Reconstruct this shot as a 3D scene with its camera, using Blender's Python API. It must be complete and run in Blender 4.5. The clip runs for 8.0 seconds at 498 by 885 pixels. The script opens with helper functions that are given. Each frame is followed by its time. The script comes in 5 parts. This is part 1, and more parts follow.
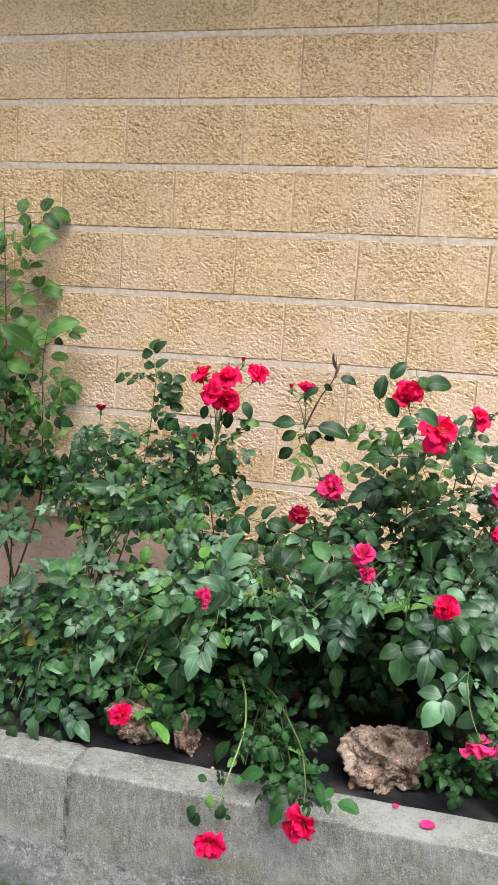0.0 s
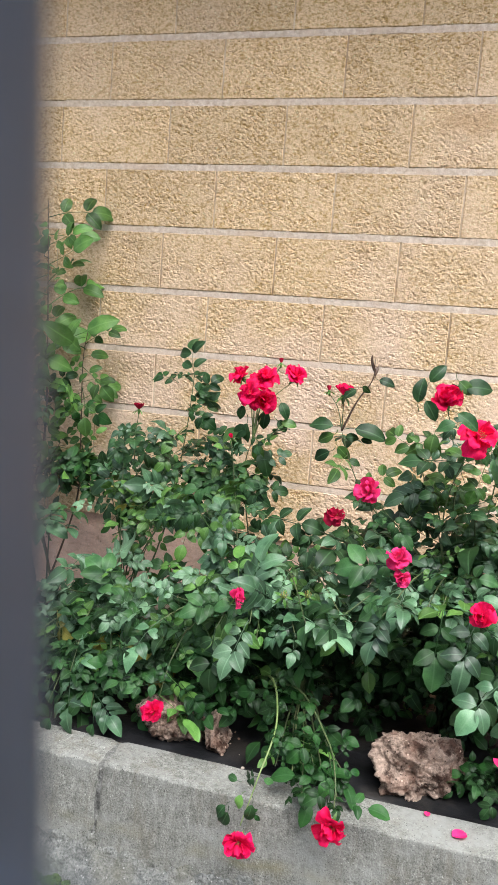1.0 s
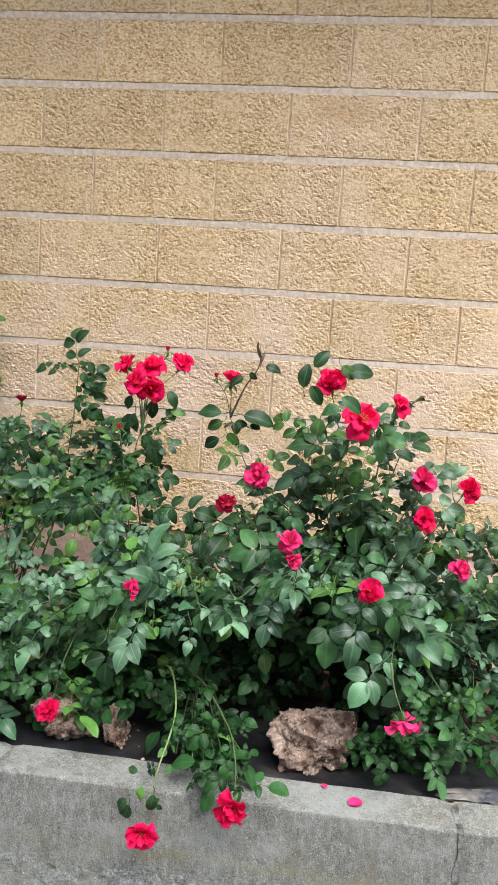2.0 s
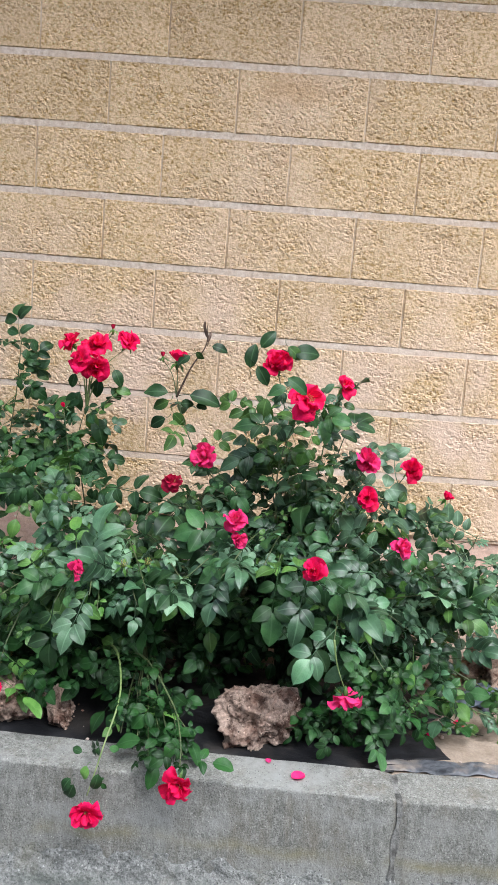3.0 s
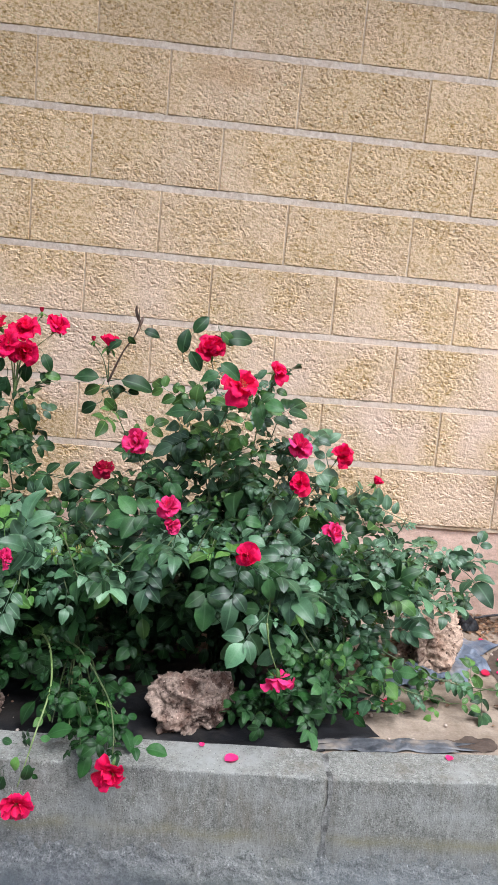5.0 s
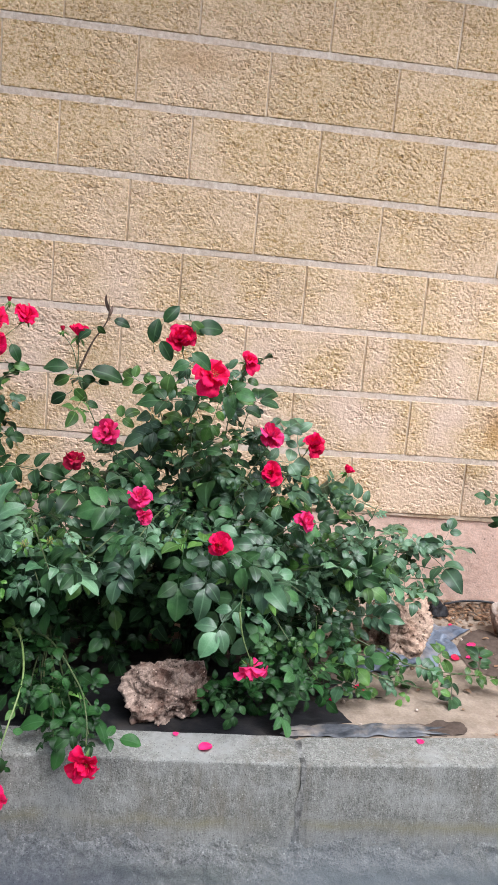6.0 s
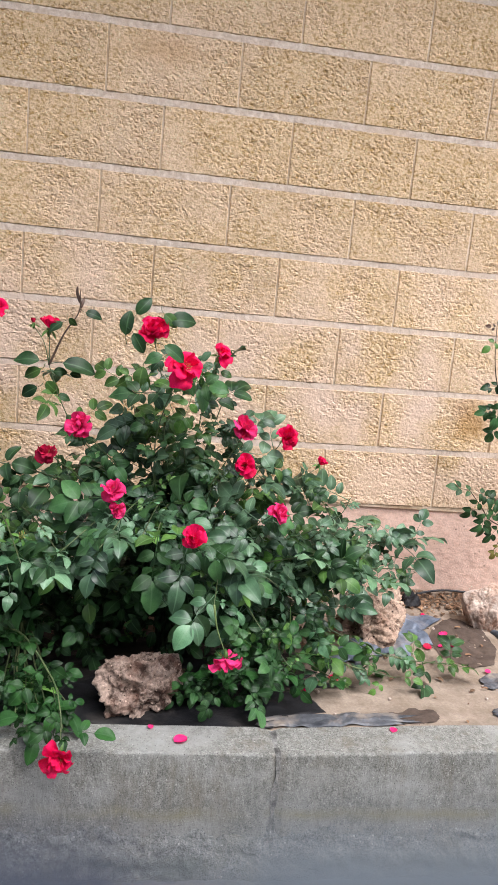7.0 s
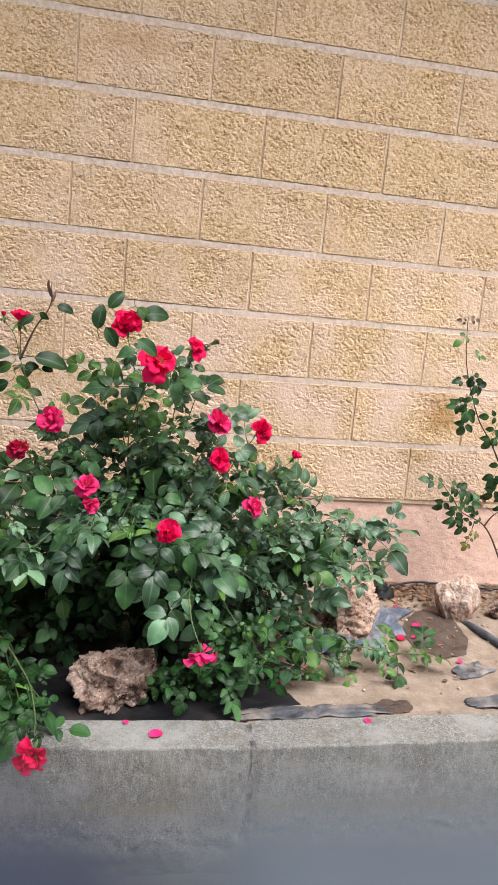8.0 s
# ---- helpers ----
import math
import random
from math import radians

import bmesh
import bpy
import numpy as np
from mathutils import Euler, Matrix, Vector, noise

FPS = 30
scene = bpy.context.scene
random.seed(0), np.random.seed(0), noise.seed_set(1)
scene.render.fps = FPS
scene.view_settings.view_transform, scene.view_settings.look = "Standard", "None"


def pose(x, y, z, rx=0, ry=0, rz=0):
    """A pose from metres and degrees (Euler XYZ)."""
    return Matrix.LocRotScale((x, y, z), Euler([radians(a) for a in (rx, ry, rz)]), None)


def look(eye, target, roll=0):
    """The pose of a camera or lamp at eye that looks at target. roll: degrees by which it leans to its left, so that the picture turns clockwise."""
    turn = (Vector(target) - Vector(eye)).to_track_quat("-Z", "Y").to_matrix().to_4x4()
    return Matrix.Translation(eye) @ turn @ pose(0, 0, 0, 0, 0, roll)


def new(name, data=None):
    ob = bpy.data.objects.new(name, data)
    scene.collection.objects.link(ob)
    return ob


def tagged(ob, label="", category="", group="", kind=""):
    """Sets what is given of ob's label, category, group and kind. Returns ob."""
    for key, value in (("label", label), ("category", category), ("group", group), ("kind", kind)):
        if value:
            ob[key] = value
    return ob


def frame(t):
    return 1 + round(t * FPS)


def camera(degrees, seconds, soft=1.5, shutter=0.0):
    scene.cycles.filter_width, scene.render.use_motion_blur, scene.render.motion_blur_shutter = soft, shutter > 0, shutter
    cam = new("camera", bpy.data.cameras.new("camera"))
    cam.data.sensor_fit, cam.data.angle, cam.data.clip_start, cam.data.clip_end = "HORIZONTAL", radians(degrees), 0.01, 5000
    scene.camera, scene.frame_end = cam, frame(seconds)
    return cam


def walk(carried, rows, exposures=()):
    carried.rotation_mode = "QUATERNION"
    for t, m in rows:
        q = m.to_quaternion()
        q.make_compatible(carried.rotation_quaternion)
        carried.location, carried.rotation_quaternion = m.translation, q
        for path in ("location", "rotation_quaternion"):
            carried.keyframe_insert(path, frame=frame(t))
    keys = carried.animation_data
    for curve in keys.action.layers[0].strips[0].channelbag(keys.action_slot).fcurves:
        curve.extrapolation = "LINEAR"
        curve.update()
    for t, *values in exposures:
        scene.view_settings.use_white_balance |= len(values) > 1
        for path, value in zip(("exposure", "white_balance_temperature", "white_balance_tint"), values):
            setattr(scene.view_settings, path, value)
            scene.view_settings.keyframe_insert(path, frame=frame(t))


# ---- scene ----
cam = camera(37.1, 8.0, soft=0.8)
PATH = [
    (0, (-0.5890, -2.4400, 1.2287), (-1.118, 0.0, 0.891), 3.72),
    (0.5, (-0.5890, -2.4400, 1.2287), (-1.282, 0.0, 0.879), 4.04),
    (1, (-0.5918, -2.4400, 1.2287), (-1.245, 0.0, 0.880), 4.48),
    (1.5, (-0.5890, -2.4400, 1.2287), (-1.017, 0.0, 0.876), 4.60),
    (2, (-0.5890, -2.4400, 1.2287), (-0.864, 0.0, 0.876), 3.71),
    (2.2, (-0.5890, -2.4400, 1.2294), (-0.802, 0.0, 0.868), 4.11),
    (3.3, (-0.5890, -2.4400, 1.2297), (-0.659, 0.0, 0.816), 4.72),
    (3.5, (-0.5890, -2.4400, 1.2296), (-0.641, 0.0, 0.815), 4.85),
    (4, (-0.5890, -2.4400, 1.2287), (-0.576, 0.0, 0.808), 5.12),
    (4.5, (-0.5890, -2.4400, 1.2280), (-0.512, 0.0, 0.802), 5.40),
    (6, (-0.5890, -2.4400, 1.2276), (-0.355, 0.0, 0.769), 5.51),
    (6.5, (-0.5890, -2.4400, 1.2273), (-0.314, 0.0, 0.751), 5.65),
    (7, (-0.5890, -2.4400, 1.2270), (-0.263, 0.0, 0.750), 5.62),
    (7.5, (-0.5890, -2.4400, 1.2266), (-0.222, 0.0, 0.747), 5.60),
    (8, (-0.5890, -2.4400, 1.2262), (-0.172, 0.0, 0.736), 5.72),
]
LIFT = 1.0
EXPOSURES = [(t, stops + LIFT - 0.032 * (t - 4.0), kelvin, tint) for t, stops, kelvin, tint in (
    (0.0, 0.53, 6280, 7), (0.8, 0.63, 6230, 8), (2.0, 0.51, 6180, 7), (3.5, 0.48, 5820, 10), (4.5, 0.48, 5820, 10),
    (6.5, 0.52, 6020, 12), (8.0, 0.54, 6380, 14))]
walk(cam, [(t, look(eye, target, roll)) for t, eye, target, roll in PATH], EXPOSURES)
# a small phone lens: only what almost touches it is out of focus
cam.data.dof.use_dof = True
cam.data.dof.focus_distance = 2.0
cam.data.dof.aperture_fstop = 16.0
EYE = Vector((-0.589, -2.440, 1.227))

# ---- light ----
world = bpy.data.worlds.new("overcast_sky")
scene.world = world
world.use_nodes = True
wn = world.node_tree.nodes
sky = wn.new("ShaderNodeTexSky")
sky.sky_type = "NISHITA"
sky.sun_disc = False
sky.sun_elevation = radians(62.4)
sky.sun_rotation = radians(148)
sky.air_density = 1.0
sky.dust_density = 3.0
wn["Background"].inputs["Strength"].default_value = 0.15
veil = wn.new("ShaderNodeHueSaturation")
veil.inputs["Saturation"].default_value = 0.6
world.node_tree.links.new(sky.outputs["Color"], veil.inputs["Color"])
world.node_tree.links.new(veil.outputs["Color"], wn["Background"].inputs["Color"])
sun_data = bpy.data.lights.new("sun", "SUN")
sun_data.energy = 1.5
sun_data.angle = radians(40)
sun_data.color = (1.0, 0.975, 0.94)
sun = new("sun", sun_data)
sun.matrix_world = look((1.8, -2.9, 6.5), (0, 0, 0))


# ---- materials ----
def links(mat):
    return mat.node_tree.nodes, mat.node_tree.links


def coloured(name, dark, light, scale=40.0, rough=0.8, bump=0.3, grain=200.0, stain=None, stain_scale=3.0,
             stain_amount=0.5, vary=0.12, depth=0.004, specular=0.5, contrast=(0.35, 0.65), speckle=(0.82, 1.12), bloom=None, pits=None):
    """A surface mottled at two scales, stained at a third, with relief and a small change from piece to piece."""
    mat = bpy.data.materials.new(name)
    mat.use_nodes = True
    n, l = links(mat)
    bsdf = n["Principled BSDF"]
    bsdf.inputs["Specular IOR Level"].default_value = specular
    geo = n.new("ShaderNodeNewGeometry")

    def cloud(s, detail=6.0, roughness=0.6):
        tex = n.new("ShaderNodeTexNoise")
        place = geo.outputs["Position"]
        if isinstance(s, tuple):
            stretch = n.new("ShaderNodeVectorMath")
            stretch.operation = "MULTIPLY"
            stretch.inputs[1].default_value = s
            l.new(place, stretch.inputs[0])
            place, s = stretch.outputs[0], 1.0
        tex.inputs["Scale"].default_value = s
        tex.inputs["Detail"].default_value = detail
        tex.inputs["Roughness"].default_value = roughness
        l.new(place, tex.inputs["Vector"])
        return tex.outputs["Fac"]

    def blend(fac, a, b, kind="MIX"):
        m = n.new("ShaderNodeMix")
        m.data_type, m.blend_type = "RGBA", kind
        for sock, value in ((m.inputs["Factor"], fac), (m.inputs["A"], a), (m.inputs["B"], b)):
            if hasattr(value, "is_linked"):
                l.new(value, sock)
            else:
                sock.default_value = value if isinstance(value, float) else (*value, 1)
        return m.outputs["Result"]

    def ramp(fac, lo, hi):
        r = n.new("ShaderNodeMapRange")
        r.inputs["From Min"].default_value, r.inputs["From Max"].default_value = lo, hi
        l.new(fac, r.inputs["Value"])
        return r.outputs["Result"]

    mid = cloud(scale)
    fine = cloud(grain, 4.0, 0.7)
    base = blend(ramp(mid, *contrast), dark, light)
    speck = n.new("ShaderNodeMapRange")
    speck.inputs["From Min"].default_value, speck.inputs["From Max"].default_value = 0.3, 0.7
    speck.inputs["To Min"].default_value, speck.inputs["To Max"].default_value = speckle
    l.new(fine, speck.inputs["Value"])
    base = blend(1.0, base, speck.outputs["Result"], "MULTIPLY")
    if stain:
        patch = ramp(cloud(stain_scale, 4.0), 0.5, 0.72)
        scaled = n.new("ShaderNodeMath")
        scaled.operation = "MULTIPLY"
        scaled.inputs[1].default_value = stain_amount
        l.new(patch, scaled.inputs[0])
        base = blend(scaled.outputs[0], base, stain)
    if bloom:
        patch = ramp(cloud((6.0, 6.0, 9.0), 5.0, 0.65), 0.48, 0.70)
        base = blend(patch, base, bloom)
    pit = None
    # dark dots in colour alone stand for the shade inside small pits
    if pits:
        cells = n.new("ShaderNodeTexVoronoi")
        cells.inputs["Scale"].default_value = pits[0]
        l.new(geo.outputs["Position"], cells.inputs["Vector"])
        pit = ramp(cells.outputs["Distance"], 0.10, 0.30)
        which = n.new("ShaderNodeSeparateColor")
        l.new(cells.outputs["Color"], which.inputs[0])
        few = n.new("ShaderNodeMath")
        few.operation = "GREATER_THAN"
        few.inputs[1].default_value = pits[1]
        l.new(which.outputs[0], few.inputs[0])
        hole = n.new("ShaderNodeMath")
        hole.operation = "MAXIMUM"
        l.new(pit, hole.inputs[0])
        l.new(few.outputs[0], hole.inputs[1])
        pit = hole.outputs[0]
        base = blend(pit, tuple(0.35 * c for c in dark), base)
        pale = n.new("ShaderNodeMath")
        pale.operation = "GREATER_THAN"
        pale.inputs[1].default_value = 0.95
        l.new(which.outputs[1], pale.inputs[0])
        grain_mix = n.new("ShaderNodeMath")
        grain_mix.operation = "MULTIPLY"
        l.new(pale.outputs[0], grain_mix.inputs[0])
        l.new(ramp(cells.outputs["Distance"], 0.34, 0.22), grain_mix.inputs[1])
        base = blend(grain_mix.outputs[0], base, tuple(min(0.8, 1.5 * c) for c in light))
    info = n.new("ShaderNodeObjectInfo")
    lift = n.new("ShaderNodeMapRange")
    lift.inputs["To Min"].default_value, lift.inputs["To Max"].default_value = 1 - vary, 1 + vary
    l.new(info.outputs["Random"], lift.inputs["Value"])
    base = blend(1.0, base, lift.outputs["Result"], "MULTIPLY")
    l.new(base, bsdf.inputs["Base Color"])
    gloss = n.new("ShaderNodeMapRange")
    gloss.inputs["To Min"].default_value, gloss.inputs["To Max"].default_value = rough - 0.12, min(1.0, rough + 0.1)
    l.new(mid, gloss.inputs["Value"])
    l.new(gloss.outputs["Result"], bsdf.inputs["Roughness"])
    height = n.new("ShaderNodeMath")
    height.operation = "MULTIPLY_ADD"
    height.inputs[1].default_value = 0.45
    l.new(fine, height.inputs[0])
    l.new(mid, height.inputs[2])
    bm = n.new("ShaderNodeBump")
    bm.inputs["Strength"].default_value = bump
    bm.inputs["Distance"].default_value = depth
    l.new(height.outputs[0], bm.inputs["Height"])
    l.new(bm.outputs["Normal"], bsdf.inputs["Normal"])
    return mat


def leafy(name, colour, other, rough=0.38, through_light=0.12, vary=0.30, specular=0.42):
    """A glossy leaf or a petal: hue changes from piece to piece, a little light passes through."""
    mat = coloured(name, colour, other, scale=18.0, rough=rough, bump=0.25, grain=300.0, vary=vary, depth=0.002, specular=specular)
    n, l = links(mat)
    bsdf = n["Principled BSDF"]
    # the pale midrib, on meshes that carry a leaf's own coordinates
    uv = n.new("ShaderNodeUVMap")
    across = n.new("ShaderNodeSeparateXYZ")
    l.new(uv.outputs["UV"], across.inputs[0])
    rib = n.new("ShaderNodeMapRange")
    rib.inputs["From Min"].default_value, rib.inputs["From Max"].default_value = 0.88, 0.98
    rib.inputs["To Max"].default_value = 0.40
    l.new(across.outputs["Y"], rib.inputs["Value"])

    island = n.new("ShaderNodeNewGeometry").outputs["Random Per Island"]
    tone = n.new("ShaderNodeMapRange")
    tone.inputs["To Min"].default_value, tone.inputs["To Max"].default_value = 1 - 0.8 * vary, 1 + 0.8 * vary
    l.new(island, tone.inputs["Value"])
    tinted = n.new("ShaderNodeMix")
    tinted.data_type, tinted.blend_type = "RGBA", "MULTIPLY"
    tinted.inputs["Factor"].default_value = 1.0
    l.new(bsdf.inputs["Base Color"].links[0].from_socket, tinted.inputs["A"])
    l.new(tone.outputs["Result"], tinted.inputs["B"])
    vein = n.new("ShaderNodeMix")
    vein.data_type = "RGBA"
    l.new(rib.outputs["Result"], vein.inputs["Factor"])
    l.new(tinted.outputs["Result"], vein.inputs["A"])
    vein.inputs["B"].default_value = (*[min(1.0, 1.4 * c + 0.04) for c in other], 1)
    l.new(vein.outputs["Result"], bsdf.inputs["Base Color"])
    thin = n.new("ShaderNodeBsdfTranslucent")
    source = bsdf.inputs["Base Color"].links[0].from_socket
    l.new(source, thin.inputs["Color"])
    mix = n.new("ShaderNodeMixShader")
    mix.inputs["Fac"].default_value = through_light
    l.new(bsdf.outputs[0], mix.inputs[1])
    l.new(thin.outputs[0], mix.inputs[2])
    l.new(mix.outputs[0], n["Material Output"].inputs["Surface"])
    return mat


# brown mottling: ochre of the block plus shade of its relief, as colour
M_BLOCK = coloured("split_face_block", (0.43, 0.265, 0.092), (0.760, 0.560, 0.345), scale=(110.0, 110.0, 150.0), rough=0.92, bump=0.6, grain=360.0,
                   stain=(0.76, 0.58, 0.44), stain_scale=1.1, stain_amount=0.6, vary=0.06, depth=0.004, specular=0.12, contrast=(0.34, 0.54), pits=(190.0, 0.26))
M_MORTAR = coloured("mortar", (0.60, 0.47, 0.355), (0.79, 0.675, 0.555), scale=70.0, rough=0.95, bump=0.5, grain=260.0, vary=0.05, specular=0.12,
                    stain=(0.70, 0.53, 0.38), stain_scale=5.0, stain_amount=0.9)
M_HEAD = coloured("head_joint_mortar", (0.40, 0.27, 0.15), (0.80, 0.66, 0.50), scale=6.0, rough=0.95, bump=0.4, vary=0.0, specular=0.2)
M_PLINTH = coloured("painted_render", (0.66, 0.43, 0.325), (0.77, 0.545, 0.435), scale=(30.0, 30.0, 60.0), rough=0.85, bump=0.55, grain=160.0,
                    stain=(0.50, 0.35, 0.27), stain_scale=4.0, stain_amount=0.4, vary=0.0, depth=0.005, specular=0.2, contrast=(0.30, 0.56), pits=(70.0, 0.06))
M_KERB = coloured("kerb_concrete", (0.172, 0.170, 0.149), (0.270, 0.268, 0.239), bloom=(0.300, 0.302, 0.278), speckle=(0.45, 1.45), scale=(75.0, 75.0, 40.0), rough=0.9, bump=0.9, grain=260.0,
                  stain=(0.160, 0.138, 0.105), stain_scale=(26.0, 26.0, 5.0), stain_amount=0.6, vary=0.04, specular=0.2, pits=(210.0, 0.30))
M_GROUT = coloured("haunch_mortar", (0.150, 0.153, 0.142), (0.262, 0.264, 0.245), speckle=(0.45, 1.4), scale=70.0, rough=0.95, bump=1.0, grain=190.0,
                   stain=(0.165, 0.155, 0.110), stain_scale=9.0, stain_amount=0.6, vary=0.0, depth=0.008, specular=0.2, pits=(150.0, 0.3))
M_JOINT = coloured("kerb_joint_mortar", (0.065, 0.063, 0.057), (0.26, 0.256, 0.236), speckle=(0.5, 1.35), scale=45.0, rough=0.95, bump=1.0, grain=200.0, vary=0.0, specular=0.2)


def colour_band(mat, height, spread, colour, amount):
    """A band of another colour at about one height, broken and uneven."""
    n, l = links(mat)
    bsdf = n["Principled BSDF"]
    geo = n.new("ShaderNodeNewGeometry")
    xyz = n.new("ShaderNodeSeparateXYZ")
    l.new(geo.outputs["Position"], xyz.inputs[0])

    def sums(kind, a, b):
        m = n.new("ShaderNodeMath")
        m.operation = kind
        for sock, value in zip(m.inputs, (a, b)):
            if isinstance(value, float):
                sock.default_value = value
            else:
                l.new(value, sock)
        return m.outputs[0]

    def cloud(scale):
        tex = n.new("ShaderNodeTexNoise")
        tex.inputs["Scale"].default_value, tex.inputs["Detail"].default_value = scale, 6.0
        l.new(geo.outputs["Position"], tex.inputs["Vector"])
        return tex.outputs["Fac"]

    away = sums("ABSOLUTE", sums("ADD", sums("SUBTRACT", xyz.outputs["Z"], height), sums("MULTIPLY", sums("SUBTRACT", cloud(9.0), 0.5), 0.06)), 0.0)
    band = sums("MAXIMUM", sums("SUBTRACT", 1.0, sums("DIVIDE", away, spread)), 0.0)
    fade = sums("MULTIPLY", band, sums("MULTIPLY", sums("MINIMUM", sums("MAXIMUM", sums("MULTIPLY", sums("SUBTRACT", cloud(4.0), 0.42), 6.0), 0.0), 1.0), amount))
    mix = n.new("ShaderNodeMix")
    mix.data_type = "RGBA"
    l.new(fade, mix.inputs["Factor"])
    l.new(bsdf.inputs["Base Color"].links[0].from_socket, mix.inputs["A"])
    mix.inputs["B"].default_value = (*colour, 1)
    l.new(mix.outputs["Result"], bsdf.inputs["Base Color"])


# paler, pinker colour on the lower courses, patchy, fading out some courses up
colour_band(M_BLOCK, 0.92, 0.75, (0.79, 0.595, 0.47), 0.74)
colour_band(M_MORTAR, 0.90, 0.75, (0.74, 0.58, 0.46), 0.7)


def blot(mat, centre, radii, colour, amount):
    """One brown stain of its own uneven shape."""
    n, l = links(mat)
    bsdf = n["Principled BSDF"]
    geo = n.new("ShaderNodeNewGeometry")
    tex = n.new("ShaderNodeTexNoise")
    tex.inputs["Scale"].default_value, tex.inputs["Detail"].default_value = 14.0, 5.0
    l.new(geo.outputs["Position"], tex.inputs["Vector"])
    shake = n.new("ShaderNodeVectorMath")
    shake.operation = "MULTIPLY_ADD"
    l.new(tex.outputs["Color"], shake.inputs[0])
    shake.inputs[1].default_value = (0.10, 0.0, 0.10)
    l.new(geo.outputs["Position"], shake.inputs[2])
    near = n.new("ShaderNodeVectorMath")
    near.operation = "SUBTRACT"
    l.new(shake.outputs[0], near.inputs[0])
    near.inputs[1].default_value = (centre[0] + 0.05, 0.0, centre[1] + 0.05)
    scaled = n.new("ShaderNodeVectorMath")
    scaled.operation = "DIVIDE"
    l.new(near.outputs[0], scaled.inputs[0])
    scaled.inputs[1].default_value = (radii[0], 1.0, radii[1])
    far = n.new("ShaderNodeVectorMath")
    far.operation = "LENGTH"
    l.new(scaled.outputs[0], far.inputs[0])
    fade = n.new("ShaderNodeMapRange")
    fade.inputs["From Min"].default_value, fade.inputs["From Max"].default_value = 1.0, 0.3
    fade.inputs["To Max"].default_value = amount
    l.new(far.outputs["Value"], fade.inputs["Value"])
    mix = n.new("ShaderNodeMix")
    mix.data_type, mix.blend_type = "RGBA", "MULTIPLY"
    l.new(fade.outputs["Result"], mix.inputs["Factor"])
    l.new(bsdf.inputs["Base Color"].links[0].from_socket, mix.inputs["A"])
    mix.inputs["B"].default_value = (*colour, 1)
    l.new(mix.outputs["Result"], bsdf.inputs["Base Color"])


blot(M_BLOCK, (0.50, 0.88), (0.09, 0.10), (0.62, 0.50, 0.30), 0.8)
blot(M_BLOCK, (-0.62, 1.93), (0.16, 0.07), (0.70, 0.55, 0.36), 0.4)
# an algae-tinted line left along the kerb
colour_band(M_KERB, 0.118, 0.022, (0.215, 0.195, 0.115), 0.8)
# a darker band low on the mortar haunch
colour_band(M_GROUT, 0.020, 0.018, (0.080, 0.092, 0.075), 0.9)
M_GROUND = coloured("pavement_concrete", (0.13, 0.13, 0.13), (0.20, 0.20, 0.195), scale=9.0, rough=0.92, bump=0.4, grain=160.0,
                    stain=(0.14, 0.14, 0.14), stain_scale=1.5, vary=0.0, specular=0.25)
M_SOIL = coloured("tan_soil", (0.215, 0.165, 0.120), (0.330, 0.265, 0.205), scale=16.0, rough=0.95, bump=0.7, grain=150.0,
                  stain=(0.110, 0.082, 0.062), stain_scale=6.0, stain_amount=0.6, vary=0.0, depth=0.006, specular=0.2)
M_DAMP = coloured("damp_soil", (0.062, 0.043, 0.033), (0.100, 0.073, 0.056), scale=30.0, rough=0.85, bump=0.6, grain=150.0, vary=0.0, depth=0.004, specular=0.3)
M_SHEET = coloured("weathered_plastic_sheet", (0.055, 0.072, 0.102), (0.175, 0.208, 0.265), scale=14.0, rough=0.5, bump=0.6, grain=60.0,
                   stain=(0.30, 0.25, 0.20), stain_scale=12.0, stain_amount=0.8, vary=0.15, depth=0.006)
M_MUDDY = coloured("muddy_plastic_sheet", (0.040, 0.044, 0.052), (0.135, 0.14, 0.15), scale=22.0, rough=0.55, bump=0.7, grain=80.0,
                   stain=(0.30, 0.245, 0.19), stain_scale=15.0, stain_amount=0.9, vary=0.15, depth=0.006)
# dark plastic, taken near black so the shade under bushes is in its colour
M_BLACK_SHADED = coloured("black_shaded_plastic", (0.006, 0.006, 0.007), (0.018, 0.018, 0.020), specular=0.25, scale=14.0, rough=0.6, bump=0.6, grain=60.0,
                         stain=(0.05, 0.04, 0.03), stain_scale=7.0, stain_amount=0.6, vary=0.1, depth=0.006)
M_ROCK = coloured("pitted_limestone", (0.055, 0.031, 0.022), (0.415, 0.308, 0.243), scale=30.0, contrast=(0.38, 0.56), speckle=(0.55, 1.3), rough=0.92, bump=1.0, grain=170.0,
                  stain=(0.22, 0.115, 0.080), stain_scale=14.0, stain_amount=0.7, vary=0.12, depth=0.008, specular=0.2, pits=(110.0, 0.30))
M_TAN_ROCK = coloured("hollowed_tan_rock", (0.11, 0.056, 0.036), (0.60, 0.435, 0.325), scale=26.0, contrast=(0.34, 0.50), speckle=(0.6, 1.2), rough=0.92, bump=1.0, grain=120.0,
                      stain=(0.42, 0.24, 0.16), stain_scale=14.0, stain_amount=0.6, vary=0.1, depth=0.010, specular=0.2, pits=(60.0, 0.30))
M_PALE_ROCK = coloured("pale_limestone", (0.24, 0.14, 0.095), (0.54, 0.45, 0.38), contrast=(0.38, 0.58), scale=17.0, rough=0.88, bump=0.8, grain=90.0,
                       stain=(0.45, 0.24, 0.13), stain_scale=12.0, vary=0.1, depth=0.008, specular=0.25)
